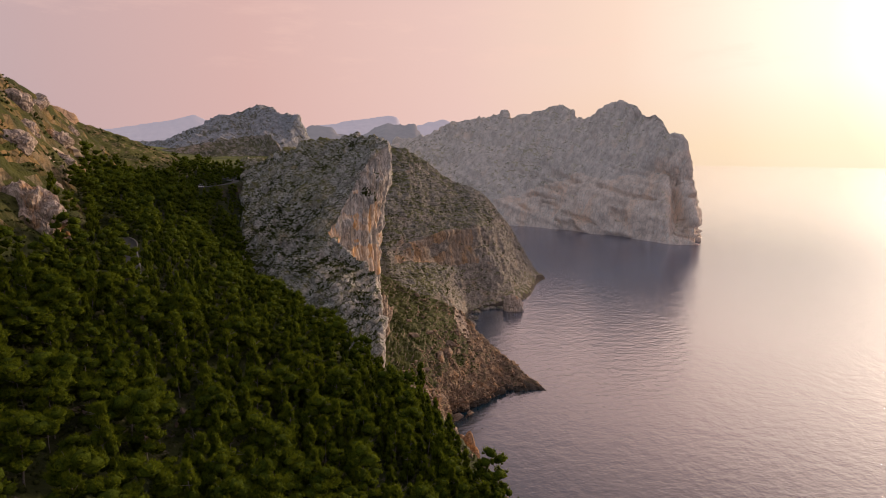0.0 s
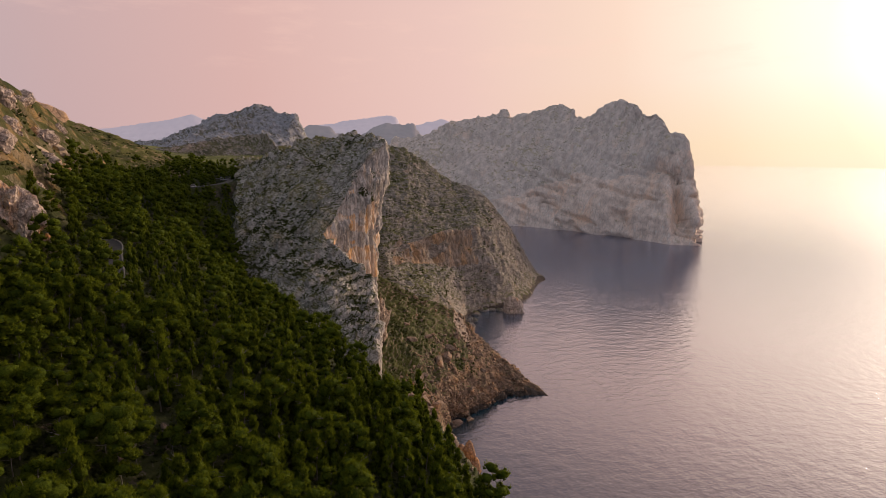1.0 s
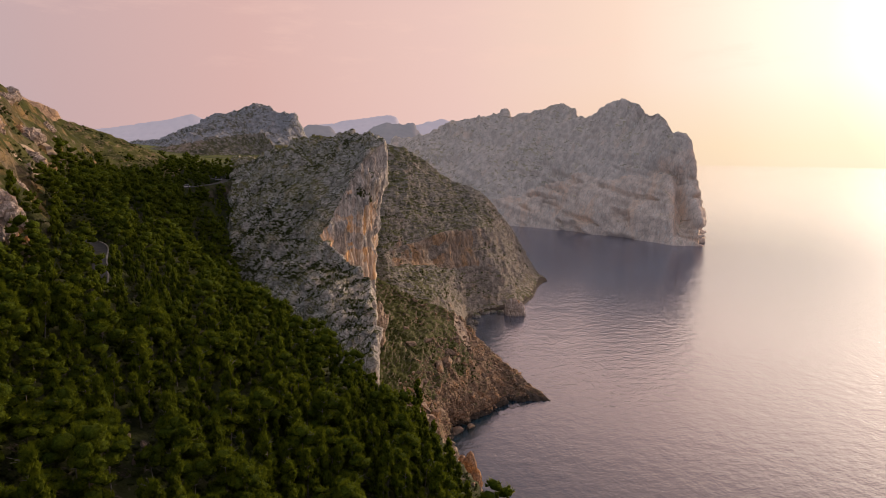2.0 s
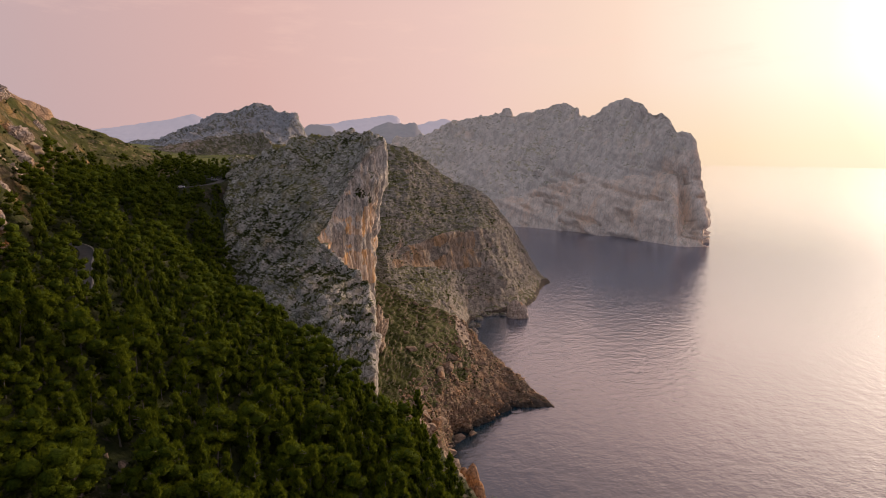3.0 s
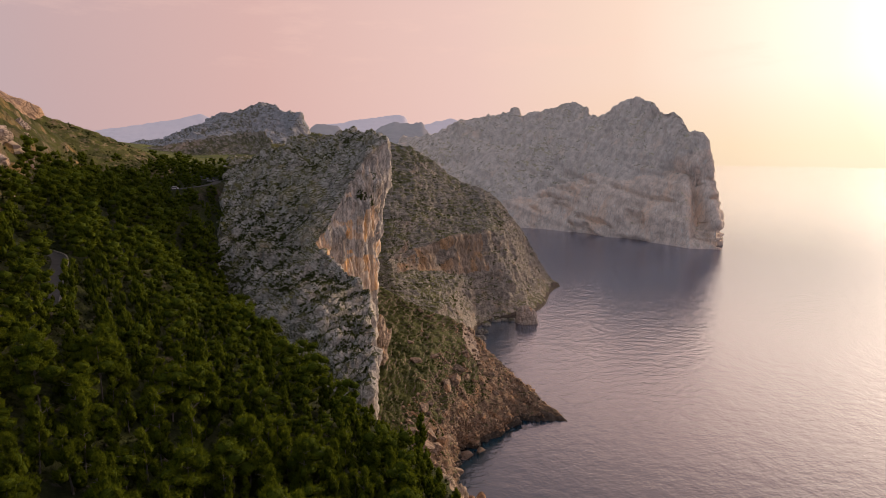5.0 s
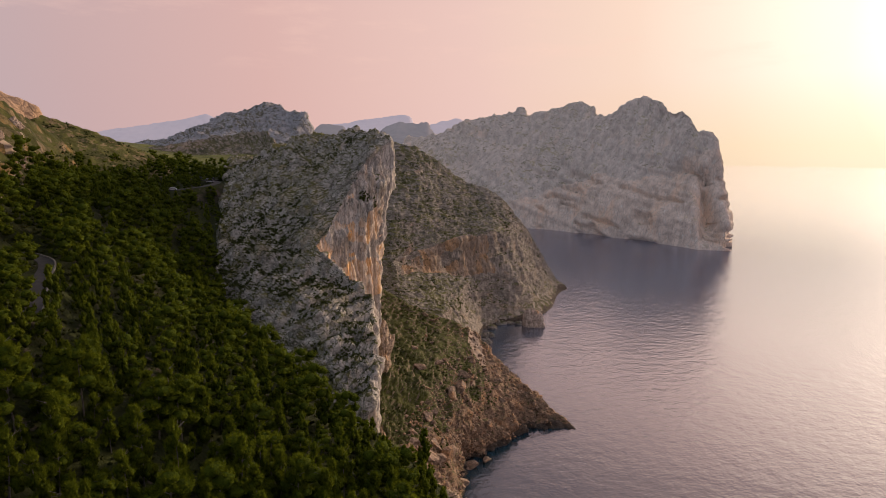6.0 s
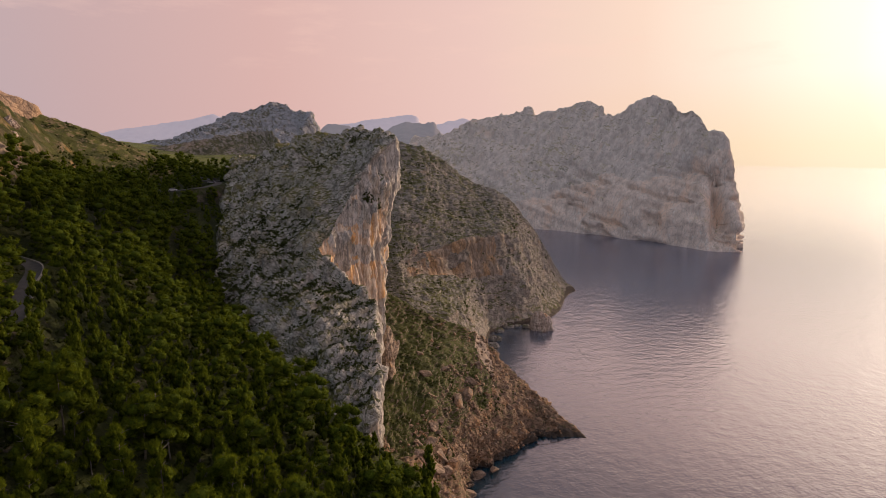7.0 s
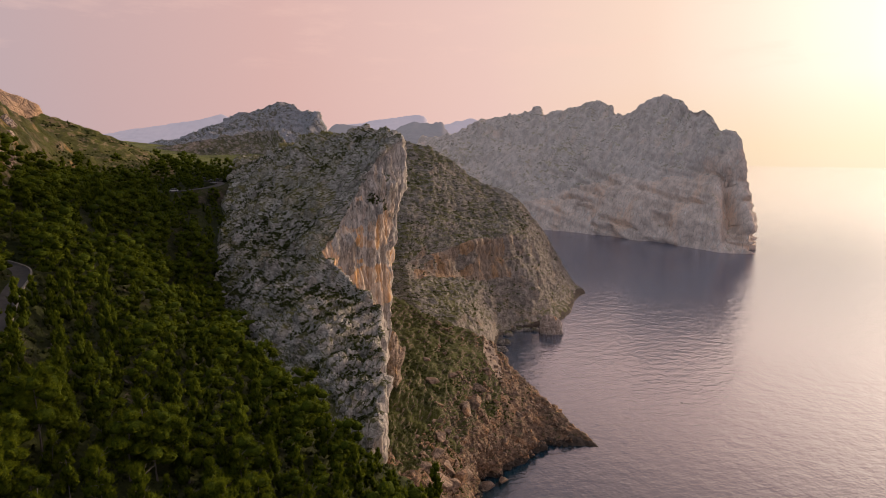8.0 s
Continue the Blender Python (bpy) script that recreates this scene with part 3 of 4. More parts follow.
def scree_relief(p, n):
    low = np.clip((14 - p[:, 2]) / 12, 0, 1)
    tip = np.clip((66 - p[:, 0]) / 20, 0.25, 1)
    return tip * (3.0 * fbm(p, 20, 3, 51) - (2.4 + 2.2 * low) * fbm(p, 6, 5, 52, 0.66, True) - 0.7 * fbm(p, 1.8, 2, 53, 0.6, True))


def wet_mark(v, u, g):
    """Dark wet rock along the waterline."""
    p = g.reshape(-1, 3)
    return (g[..., 2] < 2.6 + 3.0 * fbm(p, 9, 4, 55).reshape(g.shape[:2])).astype(int)


def promontory_mark(v, u, g):
    p = g.reshape(-1, 3)
    wave = fbm(p, 16, 4, 57).reshape(g.shape[:2])
    slots = np.where((g[..., 2] + 0.25 * (g[..., 1] - 300) + 16 * wave > 33) & (g[..., 0] + 14 * wave < 14), 2, 0)
    slots = np.where(((g[..., 0] - 11 + 0.23 * (g[..., 1] - 388)) / 4.5) ** 2 + ((g[..., 1] - 388) / 16) ** 2 + 0.8 * wave < 1.0, 3, slots)
    return np.where(wet_mark(v, u, g) == 1, 1, slots)


def bluff_mark(v, u, g):
    p = g.reshape(-1, 3)
    wave = fbm(p, 20, 3, 67).reshape(g.shape[:2])
    up = grid_normals(g)[..., 2]
    band = (up < 0.72) & (g[..., 2] > 40) & (g[..., 2] < 72) & (g[..., 0] < 30 + 18 * wave) & (g[..., 0] > -40)
    turf = (up + 0.3 * wave > 0.70) & (g[..., 2] > 30)
    return np.where(wet_mark(v, u, g) == 1, 1, np.where(band & (wave > -0.3), 2, np.where(turf, 3, 0)))


promontory = loft("promontory", PROMONTORY + PROMONTORY_TIP, 0.7, SCREE, scree_relief, 3, promontory_mark, (WET, SCRUB, SCAR))
tagged(promontory, "brown rocky promontory with scree and low scrub running into the sea", "promontory", kind="structure")

# the rocky rib under the wood's edge
RIB = [
    section(148, (12, 50), (19, 50), (26, 43), (32, 12), (36, -5)),
    section(164, (5, 52), (12, 51), (19, 43), (26, 12), (30, -5)),
    section(180, (0, 54), (5.5, 51), (11, 41), (18, 12), (24, -5)),
    section(192, (-4, 55), (2.5, 51), (8.5, 40), (15, 14), (22, -5)),
    section(202, (-8, 55), (0, 50), (6.5, 38), (12, 18), (20, -5)),
    section(211, (-13, 54), (-3, 48), (4.5, 37), (11, 20), (18, -5)),
    section(220, (-18, 53), (-4, 48), (5, 40), (11, 26), (17, -5)),
    section(229, (-22, 45), (-6, 39), (4, 32), (11, 22), (17, -5)),
    section(238, (-24, 40), (-8, 32), (2, 20), (9, 6), (15, -5)),
]


def rib_relief(p, n):
    return 2.0 * fbm(p, 12, 3, 56) - 2.6 * fbm(p, (5, 5, 8), 5, 58, 0.62, True)


rib = loft("cliff_rib", RIB, 0.55, RIBROCK, rib_relief, 2)
tagged(rib, "pale and orange broken rock rib under the pines", "cliff", kind="structure")

# ---------------------------------------------------------------- second bluff behind the crag
BLUFF_ROWS = [
    [(-150, 750, 118), (-112, 640, 140), (-100, 560, 100), (-84, 490, 62), (-80, 480, 54), (-74, 470, 47), (-66, 452, 39), (-60, 440, 30)],
    [(-95, 755, 125), (-61, 640, 152), (-54, 560, 105), (-47, 490, 64), (-44, 480, 55), (-40, 470, 49), (-35, 452, 41), (-30, 440, 34)],
    [(-60, 760, 120), (-37, 645, 145), (-33, 575, 104), (-34, 512, 66), (-28, 505, 54), (-22, 492, 45), (-15, 468, 35), (-8, 455, 24)],
    [(-36, 762, 112), (-18, 650, 133), (-14, 592, 97), (-8, 540, 70), (-6, 533, 46), (-3, 522, 41), (6, 492, 24), (16, 474, -5)],
    [(5, 765, 95), (11, 655, 112), (13, 612, 90), (13, 566, 73), (16, 556, 37), (18, 546, 29), (22, 530, 3), (24, 520, -5)],
    [(35, 765, 85), (32, 660, 104), (34, 625, 86), (36, 583, 74), (36, 566, 31), (38, 559, 18), (38, 545, 1), (38, 540, -5)],
    [(62, 760, 72), (47, 662, 93), (50, 632, 80), (51, 600, 63), (53, 577, 29), (54, 568, 11), (54, 551, 1), (54, 546, -5)],
]
BLUFF_NOSE = [
    [(80, 750, 55), (63, 668, 74), (66, 650, 64), (66, 626, 51), (67, 596, 22), (69, 582, 9), (68, 561, 1), (68, 556, -5)],
    [(92, 740, 38), (75, 675, 53), (77, 664, 44), (79, 648, 33), (80, 618, 15), (80, 598, 6), (80, 577, 1), (80, 572, -5)],
    [(100, 730, 22), (85, 682, 34), (87, 672, 28), (88, 658, 19), (90, 636, 10), (90, 616, 4), (90, 598, 1), (91, 593, -5)],
    [(107, 725, 10), (93, 690, 18), (95, 682, 16), (97, 672, 12), (98, 660, 8), (99, 650, 4), (100, 638, 1), (101, 633, -5)],
    [(112, 715, 2), (105, 694, 6), (106, 688, 6), (107, 682, 5.5), (107, 676, 4.5), (108, 668, 3), (108, 657, 0.5), (109, 653, -5)],
    [(118, 705, -5), (116, 694, 0.5), (116, 688, 1), (117, 682, 1), (117, 676, 0.5), (117, 668, 0), (117, 663, -3), (118, 660, -6)],
]


def bluff_relief(p, n):
    fade = np.clip((p[:, 2] + 4) / 25, 0.2, 1) * np.clip((118 - p[:, 0]) / 30, 0.12, 1)
    flat = np.clip(n[:, 2], 0, 1)
    # thin beds that step down the slope, and an undercut band in the cliff
    bent = p + np.stack([0 * p[:, 0], 0 * p[:, 0], 0.10 * p[:, 0] + 3 * fbm(p, 40, 2, 68)], -1)
    steps = fbm(bent, (70, 70, 4.5), 3, 66, 0.6, True) * 1.7
    hollow = 4.5 * np.exp(-((p[:, 2] - 52 - 0.12 * p[:, 0]) / 8) ** 2) * np.clip((48 - p[:, 0]) / 20, 0, 1)
    cliff = 4.6 * fbm(p, (9, 9, 14), 5, 63, 0.62, True) + 4.0 * fbm(p, (26, 26, 60), 2, 64, 0.5, True) + 2.0 * fbm(bent, (50, 50, 9), 3, 65, 0.6, True)
    return fade * (2.0 * fbm(p, 34, 3, 61) + flat * (steps - 3.2 * fbm(strike(p, 0.3), (9, 6, 5), 5, 62, 0.66, True)) - (1 - flat) * (cliff + hollow))


tagged(loft("bluff", BLUFF_ROWS + BLUFF_NOSE, 0.95, BLUFF, bluff_relief, 3, bluff_mark, (WET, BAND, TERRACE)), "scrub-dotted limestone bluff falling to a cove", "bluff", kind="structure")


# ---------------------------------------------------------------- ridges farther off
def ridge(name, crest, foot, profile, step, material, relief, back=(90, 260), smooth=1, mark=None, extra=()):
    """A ridge from a crest line and a foot line, with its side's shape as (part of the way, part of the height)."""
    crest, foot = np.asarray(crest, float), np.asarray(foot, float)
    rows, level = [], crest[:, 2].copy()
    for _ in range(6):
        level[1:-1] = (level[:-2] + level[1:-1] + level[2:]) / 3
    for c, f, even in zip(crest, foot, level):
        out = c - f
        out[2] = 0
        out /= np.linalg.norm(out) + 1e-9
        row = [c + out * back[1] + (0, 0, -c[2] - 8), c + out * back[0] + (0, 0, -0.42 * c[2])]
        row += [(f[0] + (c[0] - f[0]) * w, f[1] + (c[1] - f[1]) * w, f[2] + ((c[2] if h > 0.95 else even) - f[2]) * h) for w, h in profile]
        rows.append(row)
    return loft(name, rows, step, material, relief, smooth, mark, extra)


STEEP = ((1.0, 1.0), (0.78, 0.86), (0.50, 0.60), (0.24, 0.36), (0.07, 0.14), (0.0, 0.0))
CLIFF = ((1.0, 1.0), (0.80, 0.84), (0.50, 0.58), (0.22, 0.34), (0.06, 0.12), (0.0, 0.0))
CAPE_CREST = [(-125, 1600, 169), (-70, 1525, 173), (-13, 1470, 188), (20, 1440, 208), (82, 1398, 216), (121, 1377, 220), (136, 1365, 233), (147, 1363, 233), (151, 1356, 214), (189, 1324, 220), (235, 1281, 233), (259, 1253, 228), (264, 1244, 226), (270, 1228, 208),
              (287, 1199, 205), (302, 1175, 220), (332, 1140, 232), (346, 1111, 223), (358, 1080, 203), (365, 1058, 206), (369, 1030, 194), (376, 1005, 169), (381, 992, 170), (388, 981, 163), (394, 972, 127), (406, 975, 85), (419, 984, 29), (426, 992, -5)]
CAPE_FOOT = [(-240, 1300), (-140, 1250), (-30, 1200), (40, 1180), (105, 1145), (125, 1134), (135, 1130), (142, 1126), (148, 1122),
             (174, 1107), (198, 1082), (212, 1066), (216, 1062), (224, 1055), (250, 1028), (268, 1010), (296, 981), (312, 962),
             (328, 940), (336, 926), (346, 908), (357, 904), (367, 904), (379, 902), (391, 902), (408, 935), (420, 968), (427, 988)]


def cape_relief(p, n):
    fade = np.clip((p[:, 2] + 8) / 40, 0.2, 1)
    tilted = p + np.stack([0 * p[:, 0], 0 * p[:, 0], 0.28 * p[:, 0]], -1)
    cave = 38 * np.exp(-(((p[:, 0] - 364 - 0.06 * p[:, 2]) / 15) ** 4) - ((p[:, 2] - 66) / 46) ** 4)
    niche = 9.0 * np.clip((fbm(tilted, (70, 70, 13), 3, 70, 0.5) - 0.22) / 0.12, 0, 1) * np.clip((p[:, 0] - 60) / 100, 0.2, 1) * np.clip((130 - p[:, 2]) / 30, 0, 1)
    return fade * np.interp(p[:, 2], [110, 190], [1.0, 0.3]) * (10 * fbm(p, 120, 3, 71) - 15.0 * fbm(p, (80, 80, 210), 5, 72, 0.48, True) + 5.5 * fbm(tilted, (200, 200, 46), 4, 74, 0.55, True)
                   - 2.0 * fbm(p, (16, 16, 22), 4, 73, 0.6, True)) - fade * 1.6 * fbm(p, (22, 22, 30), 5, 75, 0.62, True) - cave - niche + fade * 2.7 * fbm(tilted, (120, 120, 15), 4, 78, 0.6, True) - fade * 4.5 * np.clip((200 - p[:, 0]) / 160, 0, 1) * fbm(p, (32, 32, 150), 3, 79, 0.55, True) \
        + np.interp(p[:, 2], [140, 185], [0.0, 10.0]) * fbm(p, (34, 34, 80), 4, 77, 0.62, True)


# where the painted glow lies: low down, reaching higher to the right
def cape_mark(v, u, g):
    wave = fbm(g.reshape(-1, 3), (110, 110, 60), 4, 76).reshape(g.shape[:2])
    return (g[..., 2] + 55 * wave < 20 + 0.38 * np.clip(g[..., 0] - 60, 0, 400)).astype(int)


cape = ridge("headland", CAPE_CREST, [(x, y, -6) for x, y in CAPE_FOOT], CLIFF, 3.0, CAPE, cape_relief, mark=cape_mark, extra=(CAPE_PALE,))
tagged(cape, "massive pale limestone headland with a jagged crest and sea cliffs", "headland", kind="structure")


def range_relief(size, amp, seed):
    return lambda p, n: amp * fbm(p, size, 5, seed, 0.55) - 0.9 * amp * fbm(p, size * 0.3, 4, seed + 1, 0.62, True)


MOUNT = [(-980, 1520, 120), (-745, 1500, 161), (-633, 1500, 171), (-555, 1450, 207), (-531, 1440, 220), (-464, 1420, 225), (-420, 1400, 244), (-387, 1380, 235), (-341, 1300, 215),
         (-287, 1200, 210), (-265, 1170, 175), (-240, 1150, 120)]
MOUNT_FOOT = [(-700, 1000, 100), (-560, 960, 115), (-500, 930, 118), (-470, 900, 120), (-450, 880, 120), (-420, 860, 120), (-380, 850, 120), (-350, 850, 118), (-310, 850, 112),
              (-260, 860, 105), (-225, 880, 90), (-190, 900, 60)]
tagged(ridge("mountain", MOUNT, MOUNT_FOOT, STEEP, 4.0, PEAK, range_relief(45, 8, 81)), "grey limestone mountain with a blunt cliffed summit", "mountain", kind="structure")
KNOLL = [(-420, 600, 128), (-320, 590, 144), (-253, 575, 149), (-230, 620, 155), (-192, 620, 160), (-172, 600, 163), (-152, 565, 150), (-138, 560, 118)]
KNOLL_FOOT = [(-380, 500, 112), (-310, 500, 120), (-250, 490, 124), (-225, 500, 126), (-190, 500, 126), (-165, 505, 126), (-145, 510, 122), (-128, 520, 100)]
tagged(ridge("knoll", KNOLL, KNOLL_FOOT, STEEP, 1.9, RANGE, range_relief(13, 3.2, 85), (50, 190)), "rocky knoll with scattered scrub beyond the saddle", "knoll", kind="structure")
BARE = [(-330, 380, 204), (-300, 392, 196), (-275, 400, 187), (-257, 405, 177), (-246, 410, 172), (-241, 416, 150)]
BARE_FOOT = [(-290, 330, 150), (-270, 345, 148), (-252, 360, 145), (-240, 375, 142), (-234, 388, 140), (-230, 400, 138)]
tagged(ridge("bare_hill", BARE, BARE_FOOT, ((1, 1), (0.6, 0.7), (0.3, 0.4), (0, 0)), 1.6, TAN, range_relief(25, 1.0, 87), (30, 90)), "bare tan hilltop behind the rocky slope", "hill", kind="structure")
GRASSY = [(-300, 396, 178), (-266, 402, 174), (-247, 410, 167.5), (-228, 416, 160), (-208, 420, 152), (-190, 424, 144), (-172, 428, 132)]
GRASSY_FOOT = [(-280, 345, 142), (-250, 352, 140), (-230, 360, 136), (-212, 366, 133), (-192, 372, 130), (-176, 380, 128), (-160, 388, 124)]
grassy = ridge("grass_hill", GRASSY, GRASSY_FOOT, ((1, 1), (0.6, 0.66), (0.3, 0.36), (0, 0)), 1.3, GRASS, range_relief(18, 1.2, 88), (40, 120))
tagged(grassy, "grassy spur of the hillside running down to the saddle", "hillside", kind="structure")
SPURS = [(-330, 2120, 150), (-282, 2100, 185), (-240, 2080, 211), (-192, 2050, 231), (-160, 2040, 218), (-124, 2020, 217), (-95, 2000, 225), (-73, 1980, 183), (-40, 1960, 150)]
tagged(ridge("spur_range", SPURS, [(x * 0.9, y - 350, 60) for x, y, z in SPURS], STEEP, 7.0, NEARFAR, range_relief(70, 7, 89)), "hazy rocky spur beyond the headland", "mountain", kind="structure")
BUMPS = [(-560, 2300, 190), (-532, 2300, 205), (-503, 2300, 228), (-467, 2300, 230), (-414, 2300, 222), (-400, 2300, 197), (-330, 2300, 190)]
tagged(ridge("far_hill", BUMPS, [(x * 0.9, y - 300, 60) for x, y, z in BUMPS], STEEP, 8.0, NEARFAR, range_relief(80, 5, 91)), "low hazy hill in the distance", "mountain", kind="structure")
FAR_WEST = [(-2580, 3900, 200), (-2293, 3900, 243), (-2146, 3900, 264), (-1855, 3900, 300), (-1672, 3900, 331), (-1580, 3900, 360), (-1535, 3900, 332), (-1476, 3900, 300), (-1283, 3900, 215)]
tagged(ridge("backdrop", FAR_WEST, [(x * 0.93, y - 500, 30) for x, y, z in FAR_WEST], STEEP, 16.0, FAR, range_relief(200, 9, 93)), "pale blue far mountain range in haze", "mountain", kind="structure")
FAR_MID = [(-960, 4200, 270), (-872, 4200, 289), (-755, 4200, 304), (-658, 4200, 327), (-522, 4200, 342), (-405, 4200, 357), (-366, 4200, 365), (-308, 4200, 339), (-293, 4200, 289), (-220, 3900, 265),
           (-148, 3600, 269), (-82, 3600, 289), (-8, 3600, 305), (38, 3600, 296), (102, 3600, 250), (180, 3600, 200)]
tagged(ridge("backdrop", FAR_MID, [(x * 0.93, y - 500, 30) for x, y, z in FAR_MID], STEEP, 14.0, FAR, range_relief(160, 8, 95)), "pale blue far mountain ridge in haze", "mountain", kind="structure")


# ---------------------------------------------------------------- pines
def needle_tufts(rng, centres, radius, count, length, width, upward):
    """Sprays of narrow leaf blades round each centre. Returns vertices and triangles."""
    n = len(centres) * count
    c = np.repeat(centres, count, 0)
    r = np.repeat(np.broadcast_to(radius, (len(centres),)), count)[:, None]
    way = rng.normal(size=(n, 3))
    way[:, 2] = way[:, 2] * 0.8 + upward
    way /= np.linalg.norm(way, axis=1, keepdims=True)
    side = np.cross(way, rng.normal(size=(n, 3)))
    side /= np.linalg.norm(side, axis=1, keepdims=True) + 1e-9
    root = c + way * r * rng.uniform(0.25, 0.75, (n, 1))
    size = rng.uniform(0.7, 1.3, (n, 1))
    tip = root + way * length * size + (0, 0, 0.10 * length)
    a, b = root - side * width * size, root + side * width * size
    v = np.stack([a, b, tip], 1).reshape(-1, 3)
    return v, np.arange(3 * n).reshape(-1, 3)


def crown_boughs(rng, shape, height, width):
    """The boughs of a crown, as centres and radii: 'spire' is pointed and full, 'dome' round, 'open' flat-topped and gappy."""
    count = {"spire": 9, "dome": 10, "open": 8}[shape]
    t = (np.arange(count) + rng.uniform(0.2, 0.8, count)) / count
    turn = np.arange(count) * 2.4 + rng.uniform(-0.5, 0.5, count)
    if shape == "spire":
        low, reach, thick = 0.20, 0.60 * (1 - t ** 1.4), 0.50 - 0.26 * t
    elif shape == "dome":
        low, reach, thick = 0.34, 0.66 * np.sqrt(np.clip(1 - (1.5 * t - 0.55) ** 2, 0.02, 1)), 0.44 + rng.uniform(-0.08, 0.06, count)
    else:
        low, reach, thick = 0.60, 0.72 * np.sqrt(np.clip(1 - (1.1 * t - 0.2) ** 2, 0.03, 1)), 0.40 + rng.uniform(-0.10, 0.06, count)
    out = width * reach * rng.uniform(0.75, 1.15, count)
    heart = np.stack([np.cos(turn) * out, np.sin(turn) * out, height * (low + (0.94 - low) * t)], -1)
    return heart, width * thick


ICO_V = np.array([(1, 0, 0), (0, 1, 0), (-1, 0, 0), (0, -1, 0), (0, 0, 1), (0, 0, -1)], float)
BALL = bmesh.new()
bmesh.ops.create_icosphere(BALL, subdivisions=1, radius=1)
BALL_V, BALL_F = np.array([v.co[:] for v in BALL.verts]), np.array([[v.index for v in f.verts] for f in BALL.faces])
BALL.free()
LUMP = bmesh.new()
bmesh.ops.create_icosphere(LUMP, subdivisions=2, radius=1)
LUMP_V, LUMP_F = np.array([v.co[:] for v in LUMP.verts]), np.array([[v.index for v in f.verts] for f in LUMP.faces])
LUMP.free()
ICO_F = np.array([(0, 1, 4), (1, 2, 4), (2, 3, 4), (3, 0, 4), (1, 0, 5), (2, 1, 5), (3, 2, 5), (0, 3, 5)])


def crown_arrays(seed, shape, height, width, tufts, blades, length, blade, core, ball, bud):
    """Boughs as rough rounded masses, each with smaller tufts of needles over its upper side."""
    rng = np.random.default_rng(seed)
    heart, radius = crown_boughs(rng, shape, height, width)
    squash = np.array((0.86, 0.86, 1.35) if shape == "spire" else (1.08, 1.08, 0.66))
    count = len(heart)
    way = rng.normal(size=(count, tufts, 3))
    way[..., 2] = np.abs(way[..., 2]) * 0.9 - 0.25
    way /= np.linalg.norm(way, axis=-1, keepdims=True)
    c = (heart[:, None] + way * squash * radius[:, None, None] * rng.uniform(0.80, 1.05, (count, tufts, 1))).reshape(-1, 3)
    v, f = needle_tufts(rng, c, core, blades, length, blade, 1.6)

    def masses(at, size, shape_v, shape_f, low, high):
        k = len(shape_v)
        out = (at[:, None] + shape_v[None] * size[:, None, None] * squash * rng.uniform(low, high, (len(at), k, 1))).reshape(-1, 3)
        return out, (shape_f[None] + (np.arange(len(at)) * k)[:, None, None]).reshape(-1, 3)

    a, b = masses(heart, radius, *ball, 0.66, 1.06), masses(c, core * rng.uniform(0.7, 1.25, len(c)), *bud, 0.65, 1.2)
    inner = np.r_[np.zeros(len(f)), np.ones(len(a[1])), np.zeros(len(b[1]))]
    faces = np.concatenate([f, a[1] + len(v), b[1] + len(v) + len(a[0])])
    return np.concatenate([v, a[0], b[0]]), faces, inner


def limb(bm, a, b, r0, r1, sides=5):
    """A tapered stick from a to b."""
    a, b = Vector(a), Vector(b)
    q = (b - a).to_track_quat("Z", "Y").to_matrix()
    rings = []
    for p, r in ((a, r0), (b, r1)):
        rings.append([bm.verts.new(p + q @ Vector((r * math.cos(k * 2 * math.pi / sides), r * math.sin(k * 2 * math.pi / sides), 0))) for k in range(sides)])
    for k in range(sides):
        bm.faces.new((rings[0][k], rings[0][(k + 1) % sides], rings[1][(k + 1) % sides], rings[1][k]))


def trunk_mesh(seed, shape, height, width):
    rng = random.Random(seed)
    bm = bmesh.new()
    lean, at, r = [rng.uniform(-0.5, 0.5), rng.uniform(-0.5, 0.5)], Vector((0, 0, -0.6)), 0.20
    top = height * (0.86 if shape != "open" else 0.74)
    steps = 5
    for k in range(steps):
        f = (k + 1) / steps
        nxt = Vector((lean[0] * f + rng.uniform(-0.12, 0.12), lean[1] * f + rng.uniform(-0.12, 0.12), top * f))
        limb(bm, at, nxt, r, r * 0.8)
        at, r = nxt, r * 0.8
        if f > (0.35 if shape != "open" else 0.45):
            for _ in range(3):
                turn, far = rng.uniform(0, 6.28), width * rng.uniform(0.35, 0.65)
                limb(bm, at, at + Vector((math.cos(turn) * far, math.sin(turn) * far, rng.uniform(0.4, 1.3))), r * 0.5, 0.02, 4)
    me = bpy.data.meshes.new("trunk")
    bm.to_mesh(me)
    bm.free()
    me.materials.append(BARK)
    return me


KINDS = [("spire", 13.4, 2.7), ("spire", 11.8, 2.5), ("dome", 11.6, 3.3), ("dome", 12.8, 3.7), ("open", 11.6, 4.2), ("open", 10.2, 3.8)]


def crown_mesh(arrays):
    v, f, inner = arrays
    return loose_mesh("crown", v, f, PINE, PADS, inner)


FULL = [(trunk_mesh(100 + i, *k), crown_mesh(crown_arrays(200 + i, *k, 16, 18, 0.66, 0.038, 0.36, (LUMP_V, LUMP_F), (ICO_V, ICO_F)))) for i, k in enumerate(KINDS)]
LIGHT = [crown_arrays(300 + i, *k, 6, 6, 0.78, 0.070, 0.48, (BALL_V, BALL_F), (ICO_V, ICO_F)) for i, k in enumerate(KINDS)]


